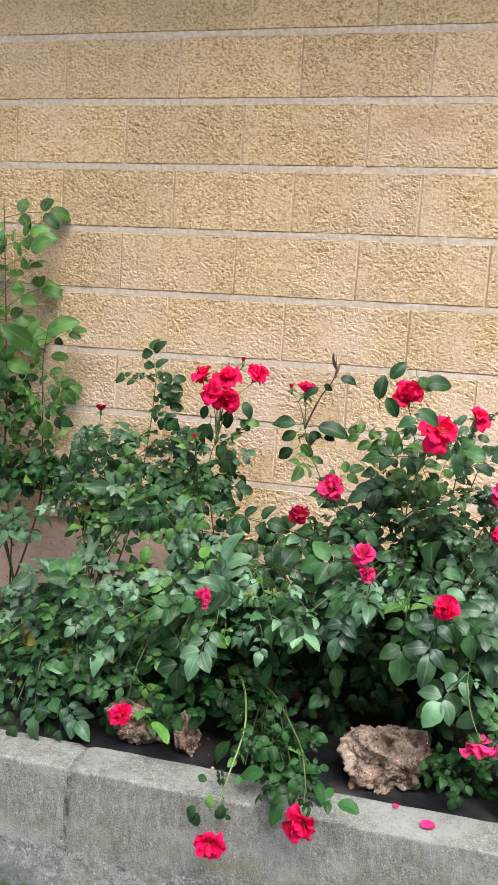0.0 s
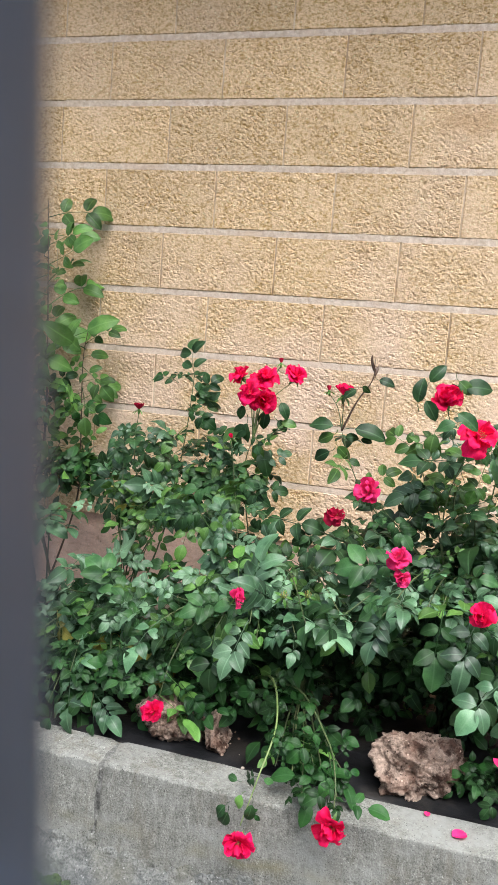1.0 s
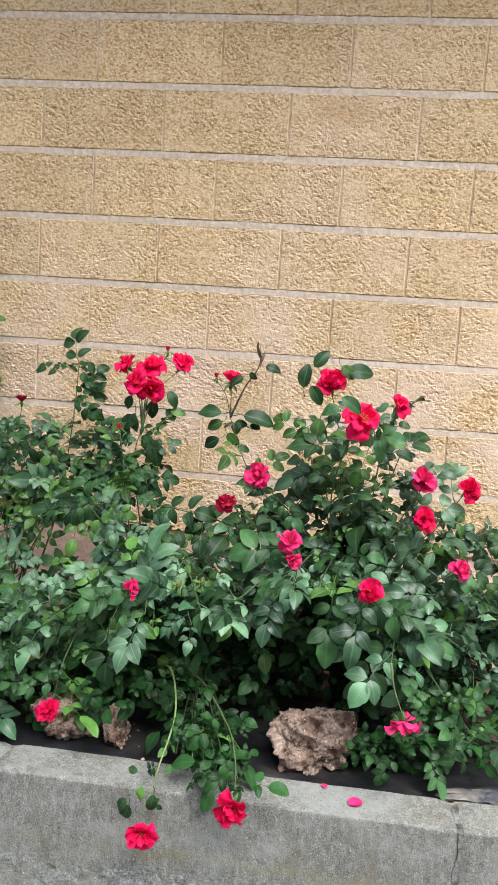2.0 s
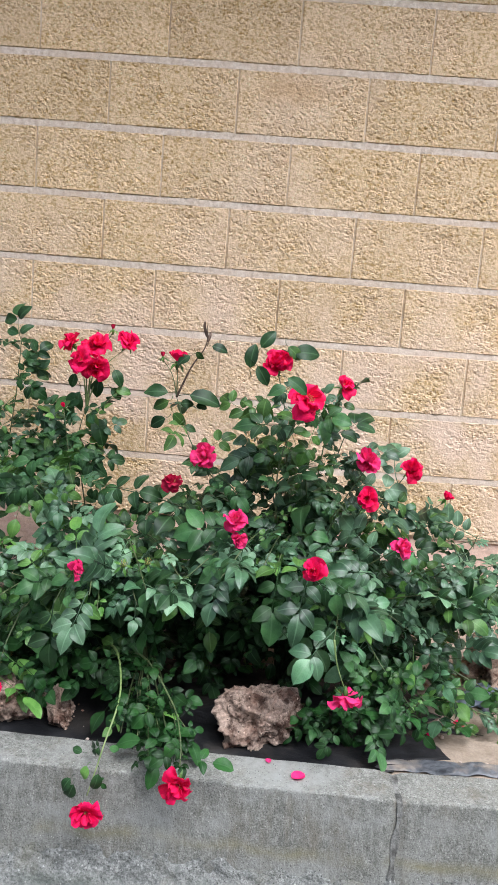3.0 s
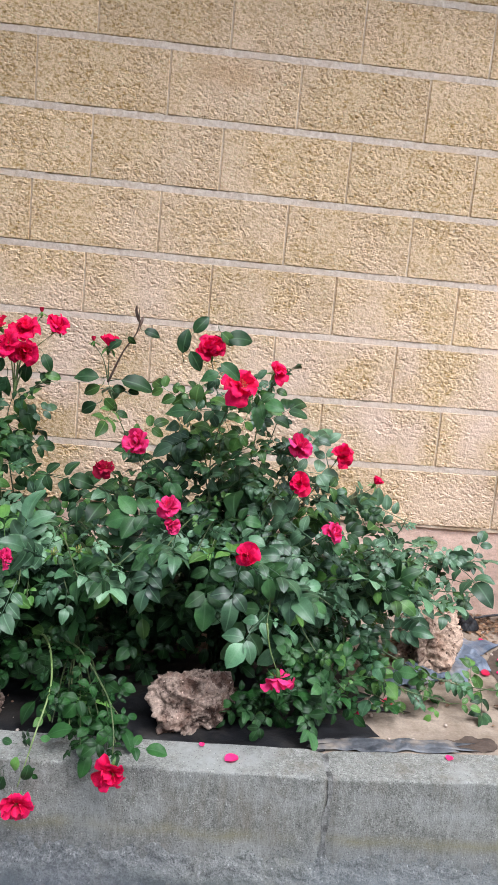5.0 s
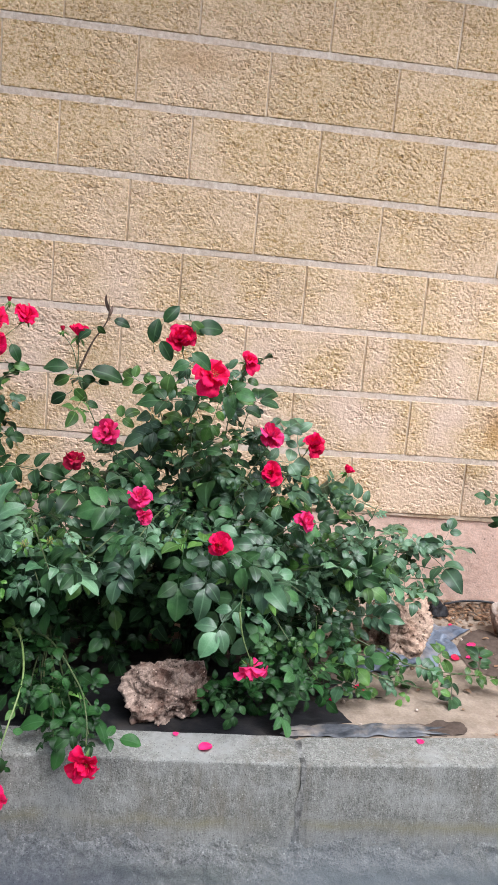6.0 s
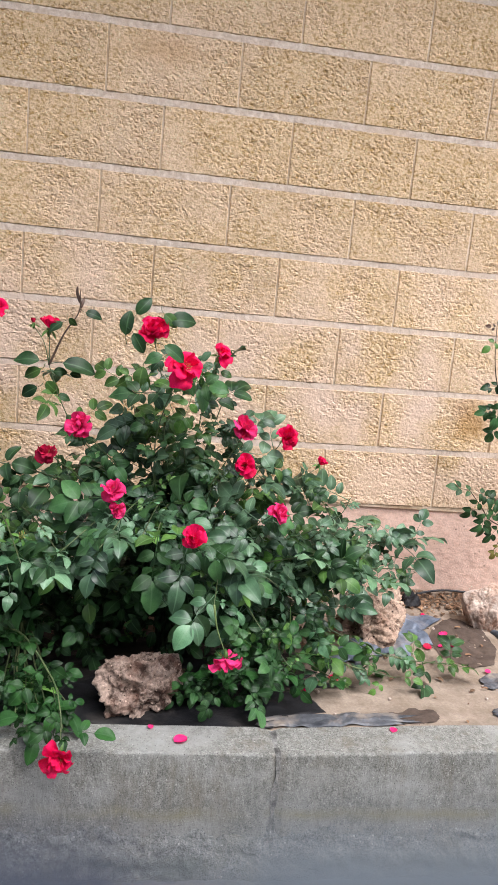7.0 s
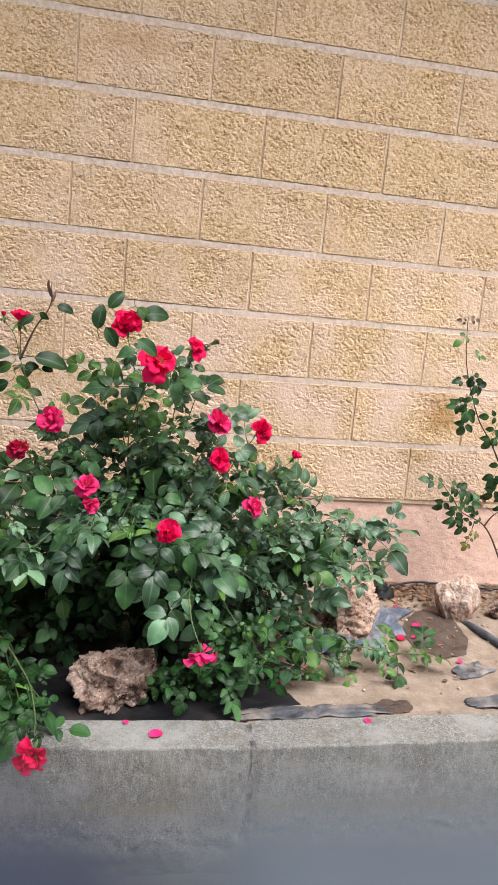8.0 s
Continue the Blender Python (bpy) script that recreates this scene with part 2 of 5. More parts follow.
M_BARK = coloured("dark_cane", (0.055, 0.032, 0.02), (0.12, 0.075, 0.045), scale=60.0, rough=0.75, bump=0.5, vary=0.2)
M_GREEN_CANE = coloured("green_cane", (0.045, 0.075, 0.025), (0.10, 0.12, 0.045), scale=40.0, rough=0.55, bump=0.3, vary=0.25)
M_PALE_CANE = coloured("pale_flower_stem", (0.13, 0.20, 0.055), (0.22, 0.28, 0.10), scale=40.0, rough=0.5, bump=0.2, vary=0.15)
M_LEAF = leafy("dark_rose_leaf", (0.018, 0.054, 0.018), (0.046, 0.112, 0.034), rough=0.44, vary=0.5, specular=0.24)
# saturated green, darkened further: shade low in the bushes put into colour
M_LEAF_SHADED = leafy("shaded_green_rose_leaf", (0.009, 0.037, 0.008), (0.025, 0.076, 0.017), rough=0.46, vary=0.45, specular=0.20)
# grey-green leaf; part of its paleness stands for sky sheen
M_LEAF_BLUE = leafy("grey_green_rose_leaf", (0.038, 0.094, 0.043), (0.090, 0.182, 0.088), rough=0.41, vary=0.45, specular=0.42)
# lighter copy for open-side shoots: stronger light and sheen put into colour
M_LEAF_LIT = leafy("lit_grey_green_rose_leaf", (0.090, 0.180, 0.092), (0.158, 0.278, 0.150), rough=0.44, vary=0.26, specular=0.42)
M_LEAF_FRESH = leafy("fresh_rose_leaf", (0.048, 0.124, 0.022), (0.112, 0.228, 0.048), rough=0.44, through_light=0.2, vary=0.45, specular=0.36)
M_LEAF_YELLOW = leafy("yellowing_rose_leaf", (0.16, 0.18, 0.04), (0.32, 0.28, 0.06), through_light=0.2)
M_LEAF_BRONZE = leafy("bronze_young_leaf", (0.055, 0.030, 0.018), (0.11, 0.055, 0.030), rough=0.5, through_light=0.05)
M_LEAF_DRY = leafy("dry_leaf", (0.10, 0.048, 0.025), (0.30, 0.18, 0.10), rough=0.85, through_light=0.05, vary=0.6)
M_RED = leafy("red_petal", (0.78, 0.003, 0.068), (0.90, 0.008, 0.130), rough=0.6, through_light=0.22, vary=0.12, specular=0.18)
M_PINK = leafy("pink_red_petal", (0.78, 0.018, 0.145), (0.90, 0.055, 0.235), rough=0.6, through_light=0.22, vary=0.12, specular=0.2)
M_DARK_RED = leafy("dark_red_petal", (0.42, 0.005, 0.035), (0.60, 0.012, 0.07), rough=0.6, through_light=0.12, specular=0.2)
M_STAMEN = coloured("stamen", (0.30, 0.17, 0.04), (0.55, 0.38, 0.10), scale=200.0, rough=0.8)
M_RAIL = coloured("grey_painted_metal", (0.072, 0.090, 0.105), (0.086, 0.106, 0.121), scale=30.0, rough=0.5, bump=0.05, vary=0.0)
M_POST = coloured("dark_grey_painted_metal", (0.018, 0.026, 0.042), (0.023, 0.032, 0.050), scale=30.0, rough=0.5, bump=0.05, vary=0.0)
M_PIPE = coloured("black_pipe", (0.012, 0.012, 0.013), (0.03, 0.03, 0.032), scale=30.0, rough=0.5, bump=0.2)
M_HOSE = coloured("dusty_grey_pipe", (0.035, 0.042, 0.055), (0.10, 0.11, 0.125), scale=24.0, rough=0.7, bump=0.3)
M_MOSS = coloured("moss", (0.03, 0.06, 0.015), (0.08, 0.12, 0.03), scale=80.0, rough=0.95, bump=1.0)


# ---- building tools ----
def part(name, bm, material, parent=None, label="", smooth=True):
    """Links a bmesh as one mesh object, under a thing or a part where one is given."""
    mesh = bpy.data.meshes.new(name)
    bm.to_mesh(mesh)
    bm.free()
    mesh.materials.append(material)
    if smooth:
        mesh.polygons.foreach_set("use_smooth", [True] * len(mesh.polygons))
    ob = new(name, mesh)
    ob.parent = parent
    return tagged(ob, label=label)


def shared(name, mesh, parent, m):
    ob = new(name, mesh)
    ob.parent = parent
    ob.matrix_local = m
    return ob


def box(bm, x0, y0, z0, x1, y1, z1, bevel=0.0):
    geo = bmesh.ops.create_cube(bm, size=1.0, matrix=Matrix.LocRotScale(
        ((x0 + x1) / 2, (y0 + y1) / 2, (z0 + z1) / 2), None, (x1 - x0, y1 - y0, z1 - z0)))
    if bevel:
        edges = list({e for v in geo["verts"] for e in v.link_edges})
        bmesh.ops.bevel(bm, geom=edges, offset=bevel, segments=2, profile=0.6, affect="EDGES")
    return bm


def tube(bm, points, radii, sides=6):
    rings = []
    for i, p in enumerate(points):
        ahead = (points[min(i + 1, len(points) - 1)] - points[max(i - 1, 0)]).normalized()
        side = ahead.cross(Vector((0.31, 0.2, 0.93))).normalized()
        other = ahead.cross(side)
        rings.append([bm.verts.new(p + radii[i] * (math.cos(a) * side + math.sin(a) * other))
                      for a in (2 * math.pi * k / sides for k in range(sides))])
    for a, b in zip(rings, rings[1:]):
        for k in range(sides):
            bm.faces.new((a[k], a[(k + 1) % sides], b[(k + 1) % sides], b[k]))
    bm.faces.new(list(reversed(rings[0])))
    bm.faces.new(rings[-1])
    return bm


def grid_mesh(bm, nu, nv, place):
    rows = [[bm.verts.new(place(i / nu, j / nv)) for j in range(nv + 1)] for i in range(nu + 1)]
    for i in range(nu):
        for j in range(nv):
            bm.faces.new((rows[i][j], rows[i + 1][j], rows[i + 1][j + 1], rows[i][j + 1]))
    return rows


def turbulence(p, scale, octaves=4):
    return noise.fractal(Vector(p) * scale, 0.9, 2.0, octaves)


# ---- ground and kerb ----
KERB_TOP, SOIL_Z, PLINTH_TOP = 0.26, 0.245, 0.553
KERB_BACK, KERB_FRONT = -0.900, -1.010
COURSE, BLOCK = 0.2073, 0.402

bm = bmesh.new()
grid_mesh(bm, 60, 60, lambda u, v: Vector((-300 + 600 * u, -300 + 600 * v, 0)))
ground = part("ground", bm, M_GROUND)
tagged(ground, "grey concrete pavement in front of the kerb", "pavement", kind="structure")


def soil_height(x, y):
    return (SOIL_Z + 0.010 * turbulence((x, y, 0.3), 5.0) + 0.004 * turbulence((x, y, 4.3), 26.0)
            + 0.012 * max(0.0, 1 - abs(y) / 0.12) + 0.024 * max(0.0, min(1.2, x + 0.266)) * max(0.0, 1 - (y - KERB_BACK) / 0.35))


bm = bmesh.new()
grid_mesh(bm, 440, 50, lambda u, v: Vector((-6.2 + 12.4 * u, KERB_BACK - 0.01 + 0.93 * v,
                                               soil_height(-6.2 + 12.4 * u, KERB_BACK + 0.93 * v))))
soil = part("soil", bm, M_SOIL)
tagged(soil, "compacted tan soil of the planting bed with damp patches", "soil", kind="structure")

kerb = new("kerb")
tagged(kerb, "grey precast concrete kerb edging the planting bed", "kerb", kind="structure")


def kerb_profile():
    """Back foot, back top, rounded front arris, slightly battered face."""
    pts = [(KERB_BACK, 0.0), (KERB_BACK, KERB_TOP - 0.006), (KERB_BACK - 0.006, KERB_TOP)]
    r = 0.007
    for k in range(5):
        a = math.pi / 2 * k / 4
        pts.append((KERB_FRONT + r - r * math.sin(a), KERB_TOP - r + r * math.cos(a)))
    for k in range(1, 7):
        pts.append((KERB_FRONT - 0.016 * k / 6, (KERB_TOP - r) * (1 - k / 6)))
    return pts


def kerb_stone(x0, x1):
    bm = bmesh.new()
    prof = kerb_profile()
    n = 50
    rings = []
    for i in range(n + 1):
        u = i / n
        x = x0 + (x1 - x0) * u
        pull = 0.004 if i in (0, n) else 0.0
        ring = []
        for y, z in prof:
            w = 0.0018 * turbulence((x, y, z), 9.0) + 0.0010 * turbulence((x, y, z), 45.0)
            chip = 0.006 * max(0.0, turbulence((x * 1.7, y, z + 3.1), 14.0) - 0.45) if abs(y - KERB_FRONT) < 0.015 and z > 0.2 else 0.0
            ring.append(bm.verts.new((x, y + w * 0.8 + chip + (pull if y < -0.96 else -pull), z + w * 0.5 - chip - (pull if z > 0.2 else 0.0))))
        veer = max(0.0, min(1.2, x + 0.266))
        for v in ring:
            v.co.y += 0.018 * veer
            v.co.z += 0.024 * veer * (v.co.z / KERB_TOP)
        rings.append(ring)
    for a, b in zip(rings, rings[1:]):
        for k in range(len(prof) - 1):
            bm.faces.new((a[k], b[k], b[k + 1], a[k + 1]))
    bm.faces.new(rings[0])
    bm.faces.new(list(reversed(rings[-1])))
    return part("kerb_stone", bm, M_KERB, kerb, smooth=False)


for k in range(-5, 7):
    kerb_stone(-1.263 + 0.997 * k + 0.002, -1.263 + 0.997 * (k + 1) - 0.002)
bm = bmesh.new()
for k in range(-5, 8):
    x = -1.263 + 0.997 * k
    lift = 0.024 * max(0.0, min(1.2, x + 0.266))
    shift = 0.018 * max(0.0, min(1.2, x + 0.266))
    geo = bmesh.ops.create_grid(bm, x_segments=3, y_segments=26, size=0.5)
    for v in geo["verts"]:
        across, run = v.co.x, (v.co.y + 0.5) * (KERB_TOP + 0.09)
        rise = min(run, KERB_TOP - 0.0035)
        back = max(0.0, run - KERB_TOP + 0.0035)
        sway = 0.006 * turbulence((run, x, 0), 9.0)
        v.co = Vector((x + across * (0.014 + 0.012 * turbulence((run * 1.0, x, 5), 22.0)) + sway,
                       KERB_FRONT - 0.016 * (1 - rise / KERB_TOP) - 0.0006 + back + shift + 0.002 * turbulence((run, x, across), 40.0) + 0.002,
                       rise + lift * rise / KERB_TOP + (0.001 if back else 0.0)))
part("joint_mortar", bm, M_JOINT, kerb, "pale smeared joint mortar")
bm = bmesh.new()
def haunch(u, v):
    """Thrown against the foot of the kerb by hand: steep at first, pitted, then feathering out."""
    x = -6.2 + 12.4 * u
    crumble = 0.007 * math.tanh(2 * turbulence((x, v * 0.12, 1.0), 30.0)) + 0.004 * turbulence((x, v * 0.12, 6.0), 90.0, 3)
    top = 0.090 + 0.016 * turbulence((x, 0, 2.0), 3.0) + 0.010 * turbulence((x, 0, 5.0), 17.0)
    y = KERB_FRONT - 0.008 - 0.060 * v ** 1.7 + 0.018 * max(0.0, min(1.2, x + 0.266)) - crumble * min(1.0, 4 * v) * (1 - 0.4 * v)
    return Vector((x, y, max(-0.01, top * (1 - v) ** 1.15 + crumble * 0.6 * v) + 0.003 - 0.014 * (v == 1)))


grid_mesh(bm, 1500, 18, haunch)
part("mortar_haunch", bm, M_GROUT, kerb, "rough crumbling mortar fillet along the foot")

# ---- block wall ----
def climb(x, z):
    """The lower courses climb by about one degree past the large bush; higher up they run level again."""
    q = min(x, 1.6) + 0.35
    return 0.0096 * (q + math.sqrt(q * q + 0.03)) * max(0.0, min(1.0, (1.55 - z) / 0.8))


wall = new("wall_north")
tagged(wall, "tan split-face concrete block wall with pale mortar joints", "wall", kind="structure")
bm = bmesh.new()
box(bm, -6.2, -0.0012, PLINTH_TOP, 6.2, 0.20, PLINTH_TOP + 12 * COURSE)
part("backing", bm, M_HEAD, wall, smooth=False)
plinth = new("plinth")
tagged(plinth, "salmon-painted smooth rendered wall base", "wall base", kind="structure")
bm = bmesh.new()
grid_mesh(bm, 1200, 50, lambda u, v: Vector((-6.2 + 12.4 * u, 0.005 - 0.004 * turbulence((-6.2 + 12.4 * u, 0, v * 0.5), 6.0) - 0.0012 * math.tanh(2 * turbulence((-6.2 + 12.4 * u, 3, v * 0.9), 32.0)),
                                            (PLINTH_TOP - 0.004 + climb(-6.2 + 12.4 * u, 0.5)) * (1 - v))))
part("painted_face", bm, M_PLINTH, plinth)
bm = bmesh.new()
box(bm, -6.2, 0.016, 0.0, 6.2, 0.20, PLINTH_TOP - 0.004)
part("core", bm, M_PLINTH, plinth, smooth=False)

rng = random.Random(5)


def bed_joint(k):
    """One pale bed joint: a slightly uneven strip, set back from the split faces."""
    top = PLINTH_TOP + COURSE * k - 0.013
    bm = bmesh.new()

    def place(u, v):
        edge = round(v)
        x = -3.2 + 5.2 * u
        z = top - 0.0086 + 0.0206 * (1 - v) + 0.0026 * turbulence((x, edge, k + 7), 5.0) + 0.0030 * turbulence((x, edge, k + 3), 32.0, 3)
        z += climb(x, top)
        return Vector((x, -0.0034 - 0.0012 * turbulence((x, v * 0.018, k), 60.0, 3), z))

    grid_mesh(bm, 1100, 3, place)
    return part("bed_joint", bm, M_MORTAR, wall)


for k in range(1, 10):
    bed_joint(k)


def split_block(seed):
    """One block with a split face: broken relief in front, drawn back to straight arrises."""
    bm = bmesh.new()
    w, h = BLOCK - 0.0046, COURSE - 0.020
    off = Vector((seed * 3.7, seed * 1.3, seed * 2.1))
    nu, nv = 124, 62
    lean = Matrix.Rotation(radians(-26 - 5 * (seed % 3)), 3, "Y")

    def crisp(t, n, size):
        """Draws the outermost grid lines close to the arris."""
        i = round(t * n)
        near = 0.0022 / size
        if i in (0, n):
            return float(i == n)
        return near + (1 - 2 * near) * (i - 1) / (n - 2)

    def facets(p, size, shift):
        """Small broken planes, longer along the split than across it, each with a tilt of its own."""
        q = lean @ p
        q = Vector((q.x * 0.72, 0.4 * q.z, q.z)) / size + off + Vector((shift, 0, 0))
        q += 0.22 * Vector((noise.noise(q * 1.9), noise.noise(q * 1.9 + Vector((7, 1, 3))), noise.noise(q * 1.9 - Vector((4, 2, 9)))))
        near, spots = noise.voronoi(q)
        tilt = noise.cell_vector(spots[0] * 5.3 + Vector((0.5, 0.5, 0.5)))
        return 2 * (tilt.x - 0.5) * (q.x - spots[0].x) + 2 * (tilt.z - 0.35) * (q.z - spots[0].z) + 0.5 * (tilt.y - 0.5)

    def face(u, v):
        u, v = crisp(u, nu, w), crisp(v, nv, h)
        x, z = (u - 0.5) * w, (v - 0.5) * h
        edge = min(min(u, 1 - u) * w, min(v, 1 - v) * h)
        rise = min(1.0, edge / 0.002)
        p = Vector((x, 0, z))
        rough = 0.30 * turbulence(lean @ p + off, 7.0, 3)
        chipped = min(1.3, max(0.15, 0.75 + 1.5 * turbulence(p + off + Vector((0, 3, 7)), 9.0, 2)))
        rough += (0.35 + 0.6 * chipped) * (0.27 * facets(p, 0.018, 0.0) + 0.19 * facets(p, 0.0085, 31.0))
        q = lean @ p + off
        hole = noise.noise(Vector((q.x * 75, q.y * 40, q.z * 120)) + Vector((3, 8, 1))) + 0.8 * noise.noise(Vector((q.x * 190, q.y, q.z * 240)))
        rough -= chipped * 0.38 * min(1.0, max(0.0, hole - 0.22) / 0.35)
        return Vector((x, -0.001 - rise * (0.0040 + 0.0066 * max(-0.62, min(0.8, rough))), z))

    rows = grid_mesh(bm, nu, nv, face)
    rim = ([r[0] for r in rows], rows[-1], [r[-1] for r in reversed(rows)], list(reversed(rows[0])))
    for line in rim:
        back = [bm.verts.new((v.co.x, 0.012, v.co.z)) for v in line]
        for a, b, c, d in zip(line, line[1:], back[1:], back):
            bm.faces.new((a, d, c, b))
    bmesh.ops.recalc_face_normals(bm, faces=bm.faces)
    mesh = bpy.data.meshes.new("block")
    bm.to_mesh(mesh)
    bm.free()
    mesh.materials.append(M_BLOCK)
    return mesh


def block_place(k, c):
    x = BLOCK * (c + 1.0) - 0.021 if k % 2 else BLOCK * (c + 0.5) + 0.002
    z = PLINTH_TOP + COURSE * (k + 0.5) - 0.011
    return Vector((x, 0.0, z + climb(x, z)))


# ---- unseen eave above the wall, sized to darken its top courses ----
eave = new("unseen_eave")
tagged(eave, "plain unseen roof overhang, sized to darken the top of the wall", "roof eave", kind="structure")
bm = bmesh.new()
box(bm, -6.4, -0.58, PLINTH_TOP + 12 * COURSE + 0.004, 6.4, 0.6, PLINTH_TOP + 12 * COURSE + 0.16, 0.01)
part("slab", bm, M_MORTAR, eave, smooth=False)


# ---- an unseen wall behind the camera, added to block the low sky ----
facing = new("unseen_wall_south")
tagged(facing, "plain grey wall behind the camera, unseen, added to block low sky", "wall", kind="structure")
bm = bmesh.new()
box(bm, -14, -8.3, 0.0, 14, -8.0, 6.5)
part("face", bm, M_GROUND, facing, smooth=False)


# ---- unseen slab, added to dim the left half of the bed and wall ----
shade_slab = new("unseen_shade_slab")
tagged(shade_slab, "plain flat slab out of view, added to dim the left side", "roof", kind="structure")
bm = bmesh.new()
box(bm, -9.0, -2.95, 4.4, 0.25, -1.95, 4.55, 0.01)
part("slab", bm, M_MORTAR, shade_slab, smooth=False)


# ---- rocks ----
def rock(name, place, size, seed, material, label, turn=0.0, pits=0.22, rugged=1.0, hollows=()):
    bm = bmesh.new()
    bmesh.ops.create_icosphere(bm, subdivisions=6, radius=1.0)
    off = Vector((seed * 5.1, seed * 2.3, seed * 3.9))
    rr = random.Random(seed)
    cuts = [(Vector((rr.gauss(0, 1), rr.gauss(0, 1), rr.gauss(0, 1))).normalized(), rr.uniform(0.72, 1.0)) for _ in range(22)]
    for v in bm.verts:
        d = v.co.normalized()
        r = min([1.25] + [far / d.dot(flat) for flat, far in cuts if d.dot(flat) > 0.2])
        r += 0.10 * turbulence(d + off, 1.4, 2)
        for scale, chunk, crack in ((1.5, 0.22 * rugged, 0.10 * rugged), (3.0, 0.08 * rugged, 0.05 * rugged), (8.0, 0.02 * rugged, 0.022 * rugged)):
            q = d * scale + off + Vector((turbulence(d + off, 4.0, 2), turbulence(d - off, 4.0, 2), turbulence(off - d, 4.0, 2))) * 0.15
            near, spots = noise.voronoi(q)
            gap = near[1] - near[0]
            r += chunk * noise.cell(spots[0] * 7.3) * 0.5 * min(1.0, gap / 0.22) - crack * max(0.0, 1 - gap / 0.12)
        r -= pits * 1.2 * max(0.0, turbulence(d + off * 1.7, 2.2, 3) - 0.12)
        r -= 0.04 * max(0.0, turbulence(d + off * 0.7, 5.0, 2) - 0.1)
        r += 0.022 * turbulence(d + off, 9.0, 4)
        for scale, depth in ((2.6, 0.045), (5.5, 0.040), (11.0, 0.024)):
            r -= depth * min(1.0, 0.4 + rugged) * max(0.0, 1 - abs(turbulence(d * 1.0 + off * 0.31, scale, 3)) / 0.13)
        for way, wide, deep in hollows:
            near_by = (d - Vector(way).normalized()).length
            r -= deep * max(0.0, 1 - (near_by / wide) ** 2) * (0.8 + 0.5 * turbulence(d - off, 5.0, 2))
        p = d * r
        v.co = Vector((p.x * size[0], p.y * size[1], max(-0.55, p.z) * size[2]))
    ob = part(name, bm, material)
    ob.matrix_world = pose(place[0], place[1], place[2] + 0.50 * size[2], 0, 0, turn)
    return tagged(ob, label, "rock", "rocks in the planting bed")


rock("rock", (-0.578, -0.800, SOIL_Z), (0.116, 0.080, 0.102), 3, M_ROCK, "rough pitted brown and grey rock behind the kerb", 20, 0.22, 0.62, (((-0.5, -0.85, 0.25), 0.34, 0.22), ((0.1, -0.8, -0.25), 0.25, 0.15)))
rock("rock", (-1.165, -0.80, SOIL_Z), (0.100, 0.072, 0.082), 8, M_ROCK, "tan-brown pitted rock half hidden by rose leaves", 60, 0.16, 0.6)
rock("rock", (-1.045, -0.82, SOIL_Z), (0.036, 0.045, 0.052), 12, M_ROCK, "small upright brown rock beside a larger one", 10)
rock("rock", (0.112, -0.37, SOIL_Z), (0.150, 0.100, 0.115), 5, M_TAN_ROCK, "large hollowed tan rock under the rose bush", 35, 0.18, 0.85, (((-0.95, -0.35, -0.15), 0.42, 0.36), ((-0.50, -0.9, -0.20), 0.30, 0.30), ((0.15, -0.9, 0.10), 0.24, 0.22), ((-0.2, -0.8, 0.5), 0.20, 0.16)))
rock("rock", (0.540, -0.27, SOIL_Z), (0.078, 0.066, 0.104), 15, M_PALE_ROCK, "pale cream and rust-stained rock near the wall", 10, 0.06, 0.14)
rock("rock", (0.685, -0.26, SOIL_Z), (0.034, 0.030, 0.040), 21, M_ROCK, "small grey-brown stone beside a pale rock", 0, 0.1)


